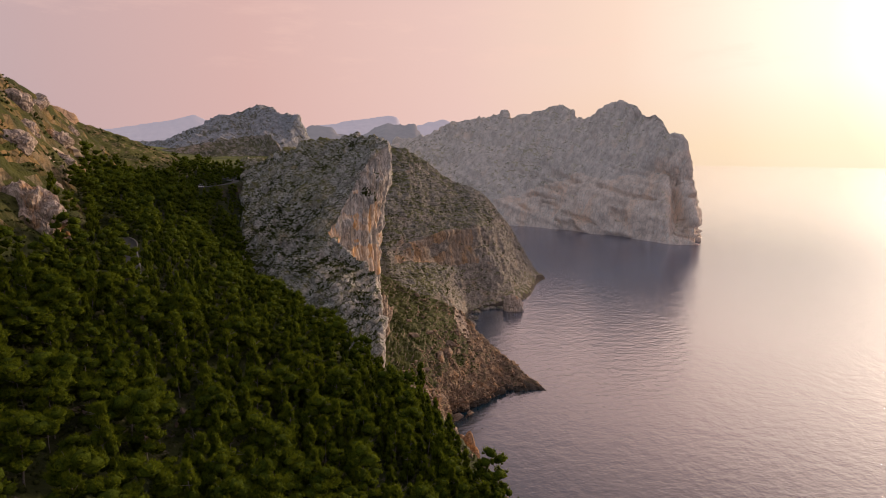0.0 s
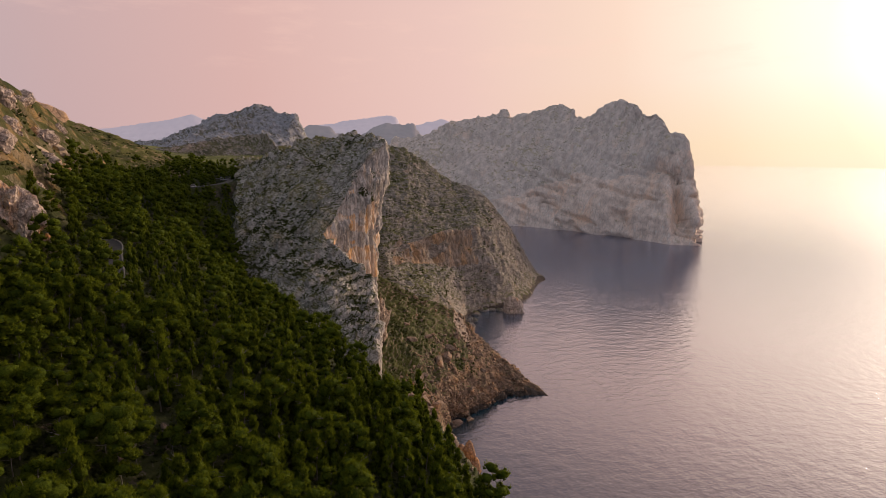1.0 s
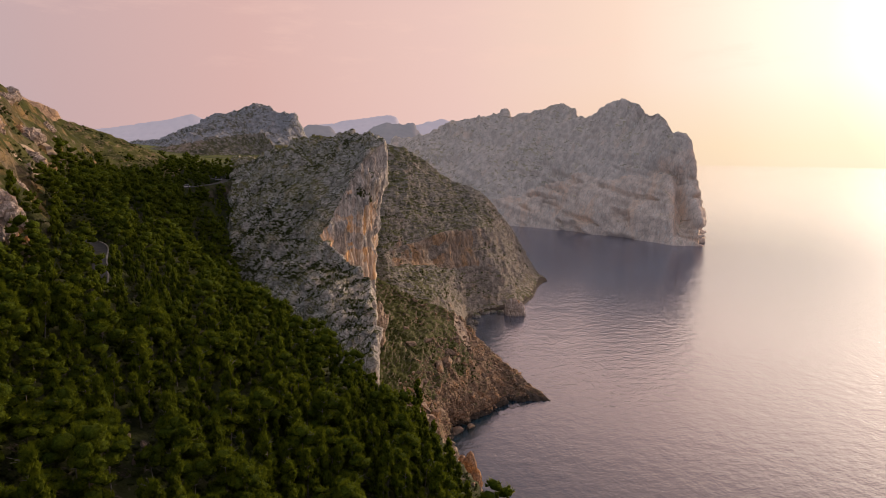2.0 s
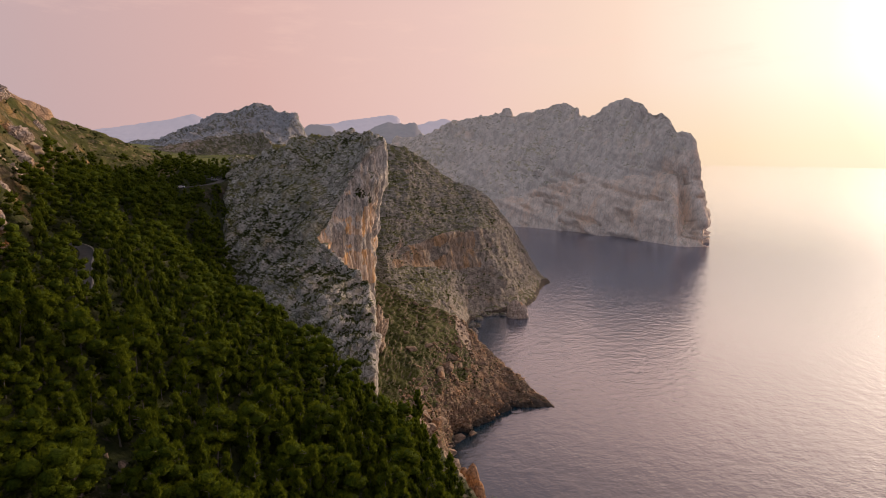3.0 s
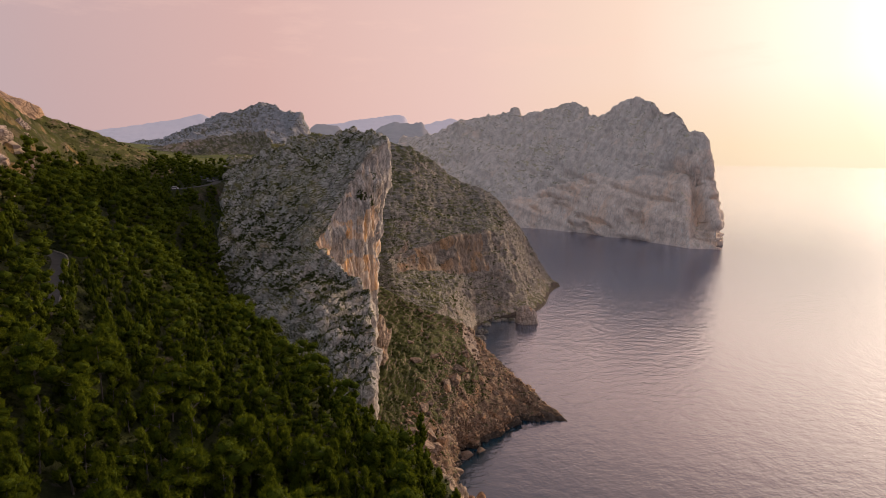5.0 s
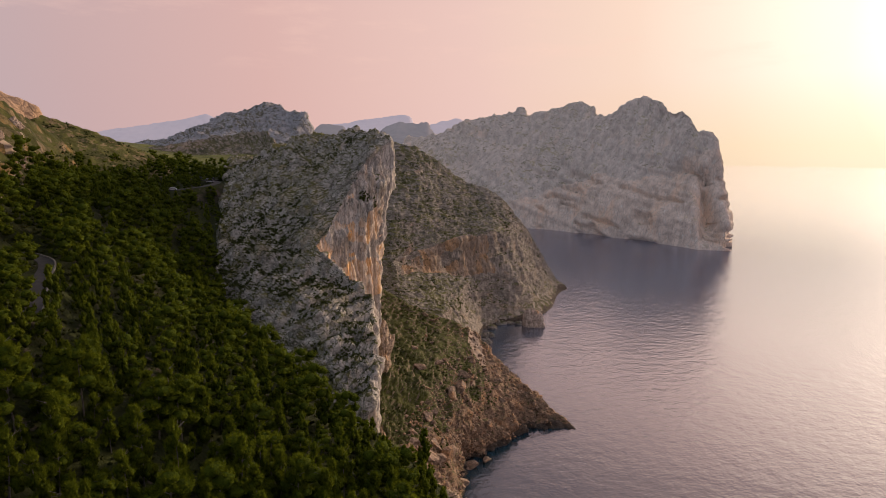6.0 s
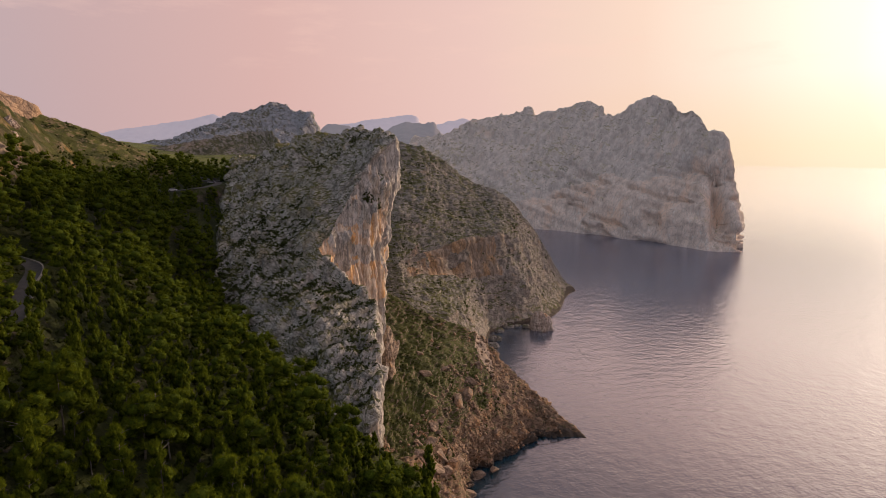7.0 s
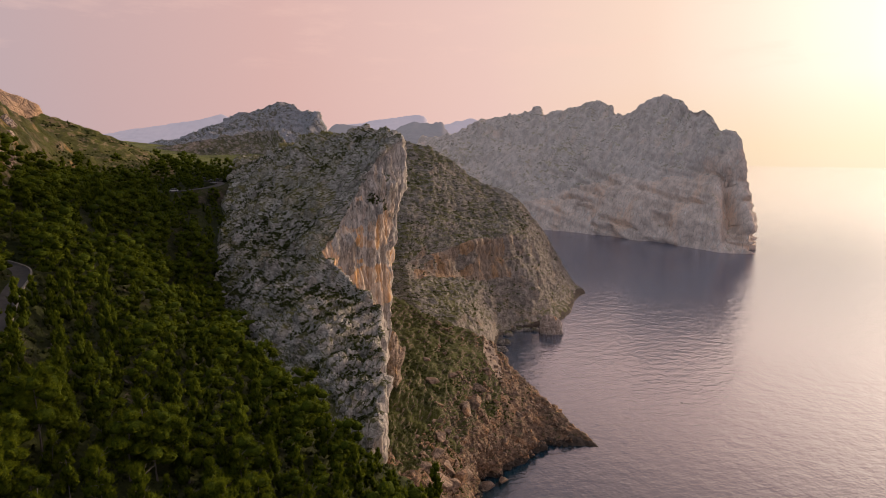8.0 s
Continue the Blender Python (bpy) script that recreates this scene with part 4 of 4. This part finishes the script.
def wooded(x, y):
    """Whether pines stand at a place of the plan."""
    high, low = flank(x, y)
    edge = np.interp(y, EDGE_Y, EDGE_X)
    free = np.minimum(to_line(x, y, ROAD)[0] - 2.6, to_line(x, y, TRACK)[0] - 2.3)
    top = np.interp(x, [-260, -215, -150, -120], [450, 452, 426, 396])
    crag_foot = np.interp(y, [206, 218, 235, 252, 285, 312, 345, 395], [-24, -38, -52, -66, -91, -105, -114, -132])
    bare_edge = np.interp(y, [118, 135, 150, 165, 185, 205, 216], [1.5, 3.0, 6.0, 7.0, 7.5, 6.5, 4.0])
    return (x < edge - bare_edge) & (high < low + np.where(y < 205, 9, np.interp(y, [205, 240, 330, 400], [5, 8, 9, 6]))) & (free > 0) & (y < top) & ((y < 208) | (x < crag_foot - 1))


rng = np.random.default_rng(5)
spots = []
cell = {}
for _ in range(40000):
    x, y = rng.uniform(-255, 34), rng.uniform(30, 440)
    gap = (3.9 if y < 205 else 5.0) if y > 205 or x > -50 else (4.3 if y > 125 else 5.0)
    i, j = int(x // 6), int(y // 6)
    if any((x - a) ** 2 + (y - b) ** 2 < gap * gap for di in (-1, 0, 1) for dj in (-1, 0, 1) for a, b in cell.get((i + di, j + dj), ())):
        continue
    cell.setdefault((i, j), []).append((x, y))
    spots.append((x, y))
spots = np.array(spots)
spots = spots[wooded(spots[:, 0], spots[:, 1])]
spots = spots[np.hypot(spots[:, 0] + 141, spots[:, 1] - 352) > 4]      # the open verge below the road
spots = spots[~((np.abs(spots[:, 0] + 132) < 15) & (spots[:, 1] > 166) & (spots[:, 1] < 198))]      # bare ground before the outcrop
thin = fbm(np.c_[spots, 0 * spots[:, 0]], 16, 3, 77)
glade = (spots[:, 1] < 140) & (spots[:, 0] < -25)
spots = spots[~(glade & (thin > 0.46)) & ~((spots[:, 1] > 340) & (thin > 0.48))]
heights = land(spots[:, 0], spots[:, 1])
# the pines that stand nearest to the flown stretch are single things, the rest one wood
order = np.argsort(np.hypot((spots[:, 0] + 48) * 0.8, (spots[:, 1] - 135)))
single = set(order[:290].tolist())
wood_v, wood_f, wood_in, offset = [], [], [], 0
for n, ((x, y), z) in enumerate(zip(spots, heights)):
    kind = int(rng.integers(0, 6))
    if y > 125:
        kind = int(rng.choice([0, 0, 1, 1, 2, 3] if x > -75 else [0, 1, 1, 2, 3]))
    elif x < -30:
        kind = int(rng.choice([0, 1, 2, 2, 3, 3, 4, 5]))
    if y > 215:
        kind = int(rng.choice([1, 2, 2, 3, 3]))
    size, turn = rng.uniform(0.68, 1.25), rng.uniform(0, 6.28)
    if rng.uniform() < 0.12:
        size *= 0.6
    if y > 330:
        size *= 0.78
    if n in single:
        tree = new("pine_tree")
        tree.matrix_world = pose(x, y, z - 1.0, rng.uniform(-4, 4), rng.uniform(-4, 4), math.degrees(turn)) @ Matrix.Diagonal((size, size, size * rng.uniform(0.9, 1.12), 1))
        for name, me in zip(("trunk", "crown"), FULL[kind]):
            new(name, me).parent = tree
        tagged(tree, {"spire": "upright green pine tree with a dense pointed crown", "dome": "round-crowned green pine tree on the slope",
                      "open": "flat-topped pine tree with bare lower branches"}[KINDS[kind][0]], "tree", "pines on the slope")
    else:
        v, f, inner = LIGHT[kind]
        c, s = math.cos(turn), math.sin(turn)
        w = np.stack([v[:, 0] * c - v[:, 1] * s, v[:, 0] * s + v[:, 1] * c, v[:, 2] * rng.uniform(0.9, 1.12)], -1) * size + (x, y, z - 1.1)
        wood_v.append(w)
        wood_f.append(f + offset)
        wood_in.append(inner)
        offset += len(w)
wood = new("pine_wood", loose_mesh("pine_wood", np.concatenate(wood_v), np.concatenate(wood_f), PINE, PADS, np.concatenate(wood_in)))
tagged(wood, "dense dark green pine wood filling the hollow", "wood", kind="stuff")


# ---------------------------------------------------------------- low shrubs
def surface_points(ob, count, seed, keep):
    """Random places on a mesh, by area, with their normals, where keep(places, normals) is true."""
    me = ob.data
    n = len(me.polygons)
    c, nr, ar = np.empty(3 * n), np.empty(3 * n), np.empty(n)
    me.polygons.foreach_get("center", c)
    me.polygons.foreach_get("normal", nr)
    me.polygons.foreach_get("area", ar)
    c, nr = c.reshape(-1, 3), nr.reshape(-1, 3)
    ok = keep(c, nr)
    if ob.name in RELIEF:
        ok &= RELIEF[ob.name] < np.quantile(RELIEF[ob.name][ok], 0.60)      # rooted in the hollows
    rng = np.random.default_rng(seed)
    pick = rng.choice(np.flatnonzero(ok), min(count, int(ok.sum())), False, ar[ok] / ar[ok].sum())
    return c[pick], nr[pick]


def shrubs(name, label, places, sizes, seed, clumps=5, blades=7):
    """Many low bushes as one growth."""
    rng = np.random.default_rng(seed)
    n = len(places)
    centres = places[:, None] + rng.normal(0, 1, (n, clumps, 3)) * (sizes[:, None, None] * (0.42, 0.42, 0.22)) + (0, 0, 0.25) * sizes[:, None, None]
    centres, big = centres.reshape(-1, 3), np.repeat(sizes, clumps)
    k = len(ICO_V)
    v = (centres[:, None] + ICO_V[None] * (big[:, None, None] * 0.5) * rng.uniform(0.6, 1.2, (n * clumps, k, 1)) * (1, 1, 0.75)).reshape(-1, 3)
    f = (ICO_F[None] + (np.arange(n * clumps) * k)[:, None, None]).reshape(-1, 3)
    w, g = needle_tufts(rng, centres, big * 0.45, blades, 0.35, 0.10, 0.4)
    ob = new(name, loose_mesh(name, np.concatenate([v, w]), np.concatenate([f, g + len(v)]), BUSH))
    return tagged(ob, label, "shrubs", kind="stuff")


def banded(p, seed, size=(16, 6, 5), at=0.0):
    return fbm(p, size, 4, seed, 0.6) > at


p, n = surface_points(crag, 4600, 11, lambda c, m: (m[:, 2] > 0.55) & (c[:, 0] < -26) & ~((c[:, 1] > 292) & (c[:, 1] < 352) & (c[:, 0] > -64)) & banded(c, 101, 22, -0.16) & (c[:, 1] < 440))
shrubs("crag_scrub", "dark low scrub rooted in cracks of the grey crag", p + 0.15 * n, np.random.default_rng(1).uniform(0.3, 0.95, len(p)), 12, 3, 6)
p, n = surface_points(crag, 380, 23, lambda c, m: (m[:, 2] > 0.5) & (c[:, 0] < -28) & (c[:, 1] < 335) & ~((c[:, 1] > 290) & (c[:, 0] > -72)) & banded(c, 113, 18, -0.05))
shrubs("crag_bushes", "rounded dark green bushes on the limestone spur", p + 0.2 * n, np.random.default_rng(9).uniform(0.7, 1.4, len(p)), 24, 5, 7)
p, n = surface_points(promontory, 1300, 13, lambda c, m: ~((np.abs(c[:, 0] - 11) < 7) & (np.abs(c[:, 1] - 388) < 16)) & (m[:, 2] > 0.5) & (c[:, 2] > 16) & banded(c, 103, 20, 0.02) & (c[:, 1] > 225))
shrubs("slope_scrub", "olive scrub tufts on the scree slope", p - 0.15 * n, np.random.default_rng(2).uniform(0.35, 1.1, len(p)), 14, 4, 5)
bluff = bpy.data.objects["bluff"]
p, n = surface_points(bluff, 1300, 15, lambda c, m: (m[:, 2] > 0.58) & (c[:, 2] > 14) & banded(c, 105, (30, 14, 10), 0.0))
shrubs("bluff_scrub", "low scrub scattered over the bluff", p - 0.2 * n, np.random.default_rng(3).uniform(0.6, 1.7, len(p)), 16, 3, 4)
hill = bpy.data.objects["ground"]
p, n = surface_points(crag, 26, 27, lambda c, m: (np.abs(c[:, 2] - 124 + 0.8 * (c[:, 0] + 41)) < 2.2) & (np.abs(c[:, 0] + 41) < 3.2) & (c[:, 1] > 300) & (c[:, 1] < 350))
shrubs("cliff_bush", "dark green bushes clinging to a ledge of the cliff face", p, np.random.default_rng(10).uniform(0.7, 1.3, len(p)), 28, 5, 8)


def on_flank(c, m):
    high, low = flank(c[:, 0], c[:, 1])
    return (high > low + 3) & (c[:, 1] > 190) & (c[:, 0] > -270) & banded(c, 107, 22, -0.02)


p, n = surface_points(grassy, 900, 21, lambda c, m: (m[:, 2] > 0.3) & (c[:, 1] < 424) & banded(c, 109, 14, -0.1))
shrubs("grass_hill_scrub", "dark scrub dotted over the grassy spur", p - 0.2 * n, np.random.default_rng(8).uniform(0.5, 1.5, len(p)), 22, 3, 5)
p, n = surface_points(hill, 4600, 17, on_flank)
shrubs("hillside_scrub", "green scrub between rocks on the upper hillside", p - 0.2 * n, np.random.default_rng(4).uniform(0.6, 1.9, len(p)), 18, 3, 5)


def under_pines(c, m):
    return wooded(c[:, 0], c[:, 1]) & (c[:, 1] < 250) & (c[:, 1] > 35) & (c[:, 0] > -150)


def along_edge(c, m):
    over = np.interp(c[:, 1], EDGE_Y, EDGE_X) - c[:, 0]
    return (over > 0.5) & (over < 12) & (c[:, 1] > 105) & (c[:, 1] < 216)


p, n = surface_points(hill, 420, 29, along_edge)
shrubs("edge_scrub", "green bushes along the cliff edge beside the pines", p, np.random.default_rng(11).uniform(0.5, 1.3, len(p)), 30, 4, 6)
p, n = surface_points(hill, 5200, 19, under_pines)
shrubs("undergrowth", "dark green undergrowth beneath the pines", p, np.random.default_rng(5).uniform(0.6, 1.6, len(p)), 20, 3, 4)


# ---------------------------------------------------------------- boulders
def boulder_mesh(seed):
    rng = random.Random(seed)
    bm = bmesh.new()
    bmesh.ops.create_icosphere(bm, subdivisions=3, radius=1)
    off, stretch = Vector((rng.uniform(0, 90), rng.uniform(0, 90), rng.uniform(0, 90))), Vector((rng.uniform(0.8, 1.2), rng.uniform(0.7, 1.0), rng.uniform(0.6, 0.95)))
    cuts = [(Vector((rng.gauss(0, 1), rng.gauss(0, 1), rng.gauss(0, 1))).normalized(), rng.uniform(0.30, 0.62)) for _ in range(9)]
    for v in bm.verts:
        for w, d in cuts:
            over = v.co.dot(w) - d
            if over > 0:
                v.co -= w * over * 0.96
        v.co *= 1 + 0.14 * noise.noise(v.co * 2.2 + off) + 0.06 * noise.noise(v.co * 6 + off)
        v.co = Vector(a * b for a, b in zip(v.co, stretch))
    me = bpy.data.meshes.new("boulder")
    bm.to_mesh(me)
    bm.free()
    me.materials.append(STONE)
    return me


BOULDERS = [boulder_mesh(400 + i) for i in range(6)]
from mathutils.bvhtree import BVHTree

GRAPH = bpy.context.evaluated_depsgraph_get()
TREES = {ob.name: BVHTree.FromObject(ob, GRAPH) for ob in (promontory, bluff, crag, hill)}


def drop(name, x, y, top=400):
    """The height of a surface under a place of the plan."""
    hit = TREES[name].ray_cast(Vector((x, y, top)), Vector((0, 0, -1)))
    return hit[0].z if hit[0] else 0.0


def boulder(name, x, y, z, size, seed, label, group="", tall=1.0):
    rng = random.Random(seed)
    ob = new(name, BOULDERS[seed % 6])
    ob.matrix_world = pose(x, y, z, rng.uniform(-20, 20), rng.uniform(-20, 20), rng.uniform(0, 360)) @ Matrix.Diagonal((1.5 * size, 1.5 * size, 1.5 * size * tall, 1))
    return tagged(ob, label, "boulder", group)


rng2 = random.Random(8)
# fallen blocks on the scree slope, largest at its foot
for k in range(70):
    x, y = rng2.uniform(-22, 26), rng2.uniform(236, 392)
    z = drop("promontory", x, y)
    if z < 3 or z > 60 or x < -30:
        continue
    size = rng2.choice([0.6, 0.8, 1.0, 1.3, 1.7])
    boulder("boulder", x, y, z + 0.2 * size, size, k, "brown fallen boulder on the scree slope", "boulders on the scree")
# broken rocks among the pines and along the cliff edge
for k in range(26):
    x, y = rng2.uniform(-70, 0), rng2.uniform(92, 150)
    boulder("slope_rock", x, y, drop("ground", x, y) + 0.3, rng2.uniform(0.4, 1.1), 120 + k, "pale limestone rock among the pines", "rocks among the pines")
for k in range(30):
    y = rng2.uniform(118, 176)
    x = float(np.interp(y, EDGE_Y, EDGE_X)) + rng2.uniform(-2.0, 4)
    boulder("edge_rock", x, y, drop("ground", x, y) + 0.3, rng2.uniform(0.5, 1.25), 40 + k, "pale broken rock on the cliff edge", "rocks along the edge", rng2.uniform(0.8, 1.5))
# big blocks at the foot of the scree
for k, (x, y, size) in enumerate([(-14, 258, 2.6), (-10, 262, 3.2), (-6, 264, 2.4), (-12, 268, 2.2), (-3, 270, 3.0), (-8, 274, 2.0), (-16, 266, 1.9), (2, 292, 2.6), (8, 312, 2.4), (15, 318, 2.0),
                                (-2, 318, 2.6), (2, 330, 2.8), (-8, 335, 2.2), (6, 345, 2.4), (-16, 320, 2.0), (9, 368, 2.2)]):
    boulder("boulder", x, y, drop("promontory", x, y) + 0.5 * size, 1.25 * size, 70 + k, "large brown boulder resting at the foot of the slope", "large boulders", 0.95)


# ---------------------------------------------------------------- road, kerb and cars
def smooth_line(line, step):
    pts = along(line, int(len(line) * 6))[0]
    for _ in range(6):
        pts[1:-1] = (pts[:-2] + 2 * pts[1:-1] + pts[2:]) / 4
    length = np.linalg.norm(np.diff(pts, axis=0), axis=1).sum()
    return along(pts, int(length / step))[0]


def ribbon(name, line, inner, outer, low, high, material):
    """A strip that follows a line in the plan between two offsets, with a raised top."""
    way = np.gradient(line, axis=0)
    side = np.stack([way[:, 1], -way[:, 0], 0 * way[:, 0]], -1)
    side /= np.linalg.norm(side, axis=1, keepdims=True)
    up = np.array((0, 0, 1.0))
    g = np.stack([line + side * inner + up * low, line + side * inner + up * high, line + side * outer + up * high, line + side * outer + up * low], 1)
    return grid_mesh(name, g, material, smooth=False)


for line, wide in ((ROAD, 1.9), (TRACK, 2.1)):
    way_line = smooth_line(line, 1.5)
    tagged(ribbon("road", way_line, -wide, wide, -0.6, 0.14, ASPHALT), "narrow grey asphalt road on the hillside", "road", kind="structure")
    if wide < 2.0:
        tagged(ribbon("kerb", way_line, wide + 0.05, wide + 0.45, -0.6, 0.40, KERB), "low pale stone kerb wall along the road", "kerb", kind="structure")
tagged(ribbon("car_park", np.array([(-158, 404, 128.6), (-146, 399, 128.6), (-136, 393, 128.6)], float), -5, 4, -1.0, 0.10, ASPHALT), "small asphalt car park by the saddle", "car park", kind="structure")

GLASS = plain_material("car_glass", (0.02, 0.022, 0.025), (0.03, 0.03, 0.035), 2.0, 0.08, 0)
RUBBER = plain_material("tyre_rubber", (0.02, 0.02, 0.02), (0.035, 0.035, 0.035), 6.0, 0.9, 0)


def car_paint(name, c):
    return plain_material(name, c, tuple(v * 0.9 for v in c), 3.0, 0.3, 0)


def box_part(name, parent, size, at, material, label="", taper=1.0, bevel=0.08):
    bm = bmesh.new()
    bmesh.ops.create_cube(bm, size=1)
    for v in bm.verts:
        f = taper if v.co.z > 0 else 1.0
        v.co = Vector((v.co.x * size[0] * f + at[0], v.co.y * size[1] * (1 - (1 - f) * 0.6) + at[1], v.co.z * size[2] + at[2]))
    bmesh.ops.bevel(bm, geom=bm.edges[:], offset=bevel, segments=2, affect="EDGES")
    return part(name, bm, material, parent, label)


def car(x, y, z, turn, paint, label):
    body = new("car")
    body.matrix_world = pose(x, y, z, 0, 0, turn)
    box_part("body", body, (4.2, 1.75, 0.62), (0, 0, 0.62), paint, bevel=0.14)
    box_part("roof", body, (2.3, 1.5, 0.10), (-0.2, 0, 1.44), paint, bevel=0.04)
    box_part("window", body, (2.7, 1.56, 0.52), (-0.2, 0, 1.17), GLASS, "dark car windows", 0.82, 0.06)
    for a in (-1.3, 1.3):
        for b in (-0.8, 0.8):
            bm = bmesh.new()
            bmesh.ops.create_cone(bm, cap_ends=True, segments=14, radius1=0.32, radius2=0.32, depth=0.2, matrix=pose(a, b, 0.32, 90, 0, 0))
            part("wheel", bm, RUBBER, body)
    return tagged(body, label, "car", "parked cars")


WHITE, DARK, SILVER = car_paint("white_paint", (0.75, 0.74, 0.72)), car_paint("dark_paint", (0.03, 0.035, 0.045)), car_paint("silver_paint", (0.35, 0.36, 0.37))
car(-144.5, 357, 125.66, 200, WHITE, "white car driving on the hillside road")
for x, y, turn, paint, label in ((-152, 402.5, 118, DARK, "dark car parked by the saddle"), (-148.5, 401, 118, DARK, "dark car parked by the saddle"), (-143, 398, 118, SILVER, "silver car parked by the saddle"),
                                 (-139.5, 396, 118, DARK, "dark car parked by the saddle"), (-136, 384, 200, SILVER, "silver car parked by the road")):
    car(x, y, 128.7 if y > 390 else 127.9, turn, paint, label)

# pale outcrop over the road bend
def outcrop(x, y, z, size, seed, label, material, name="rock_outcrop", group="outcrops", cut=1.0):
    """A broken mass of bedrock, deeply cut by cracks."""
    bm = bmesh.new()
    bmesh.ops.create_icosphere(bm, subdivisions=5 if size[0] > 5 else 4, radius=1)
    v = np.array([q.co[:] for q in bm.verts]) * size
    way = v / np.linalg.norm(v, axis=1, keepdims=True)
    at = v + (x, y, z)
    out = -fbm(at, (6, 6, 9), 5, seed, 0.62, True) * 4.2 * cut + fbm(at, 14, 3, seed + 1) * 3.5 * cut - fbm(at, 1.8, 2, seed + 2, 0.6, True) * 0.7 * cut
    for q, place in zip(bm.verts, v + way * out[:, None]):
        q.co = place
    me = bpy.data.meshes.new(name)
    bm.to_mesh(me)
    bm.free()
    me.materials.append(material)
    ob = new(name, me)
    ob.matrix_world = Matrix.Translation((x, y, z))
    return tagged(ob, label, "rock", group)


for k, (x, y, z, size) in enumerate([(-131, 188, 128.5, (10.5, 6, 11)), (-144, 186, 132, (9, 6, 11)), (-121, 191, 119.5, (4.5, 3.6, 4.2))]):
    outcrop(x, y, z, size, 150 + 5 * k, "pale ochre rock outcrop over the road bend", OUTCROP)
# bedrock showing through the upper hillside
for k, (x, y, size) in enumerate([(-198.6, 298, 4.0), (-175, 272, 5.5), (-143, 216, 3.2), (-150, 234, 3.2), (-171, 286, 4.5), (-165, 238, 6.5), (-196, 318, 4.5),
                                  (-147, 208, 3.6), (-185, 304, 4.0), (-160, 252, 4.0), (-190, 284, 4.5), (-178, 254, 4.5)]):
    outcrop(x, y, drop("ground", x, y) - 0.72 * size, (1.15 * size, 0.9 * size, 0.8 * size), 300 + 5 * k, "pale weathered bedrock breaking through the scrub hillside", OUTCROP, "hillside_rock", "rocks on the hillside", 0.85)
# the fin at the foot of the cliff face
outcrop(-30.5, 300, 60, (3.0, 5, 14), 395, "orange-brown rock fin at the foot of the cliff", RIBROCK, "rock_fin", "", 1.1)
# the split pinnacle on the cliff edge below the pines
for k, (x, y, z, size) in enumerate([(10.2, 221, 31.2, (2.7, 2.6, 8.2)), (7.4, 221.5, 30, (2.2, 2.4, 6.2)), (12.6, 219, 28, (2.2, 2.4, 5.4))]):
    outcrop(x, y, z, size, 410 + 5 * k, "orange-brown rock pinnacle standing on the cliff edge", PINNACLE, "rock_pinnacle", "pinnacles", 0.4)
# the stack and the broken rocks along the cove's waterline
outcrop(64, 536, 3, (9.5, 6, 12), 230, "blocky pale sea stack leaning against the bluff", OUTCROP, "sea_stack", "", 0.6)
for k, (x, y, size) in enumerate([(53, 541, 2.6), (46, 542, 2.2), (38, 541, 3.0), (30, 528, 2.6), (26, 508, 4.0), (23, 492, 3.4), (20, 474, 2.8), (86, 603, 3.0), (99, 649, 2.6)]):
    outcrop(x, y, 0.4, (size * 1.3, size, size * 0.8), 240 + 5 * k, "broken grey rock at the waterline of the cove", BLUFF, "shore_rock", "rocks along the cove", 0.35)

# loose rubble on the lower scree
def rubble(name, label, places, sizes, seed, material):
    rng = np.random.default_rng(seed)
    n, k = len(places), len(BALL_V)
    v = (places[:, None] + BALL_V[None] * sizes[:, None, None] * rng.uniform(0.6, 1.25, (n, k, 1)) * rng.uniform(0.6, 1.1, (n, 1, 3))).reshape(-1, 3)
    f = (BALL_F[None] + (np.arange(n) * k)[:, None, None]).reshape(-1, 3)
    me = loose_mesh(name, v, f, material)
    me.polygons.foreach_set("use_smooth", np.full(len(f), False))
    return tagged(new(name, me), label, "rubble", kind="stuff")


def lower_scree(c, m):
    return (c[:, 2] > 1) & (c[:, 2] < 42) & (c[:, 1] > 235) & (c[:, 0] < 52) & (fbm(c, 18, 3, 111) > -0.15)


RELIEF.pop("promontory")
p, n = surface_points(promontory, 3000, 31, lower_scree)
rubble("scree_rubble", "loose brown stones strewn over the lower scree", p, 0.3 + 1.1 * np.random.default_rng(6).uniform(0, 1, len(p)) ** 3, 32, STONE)


def spur_edge(c, m):
    return (c[:, 1] < 330) & (c[:, 2] > 60) & (m[:, 2] > 0.4) & (c[:, 0] > -110)


RELIEF.pop("crag")
p, n = surface_points(crag, 1200, 33, spur_edge)
rubble("crag_blocks", "loose pale blocks lying on the limestone bench", p, 0.25 + 0.8 * np.random.default_rng(7).uniform(0, 1, len(p)) ** 3, 34, GREY)
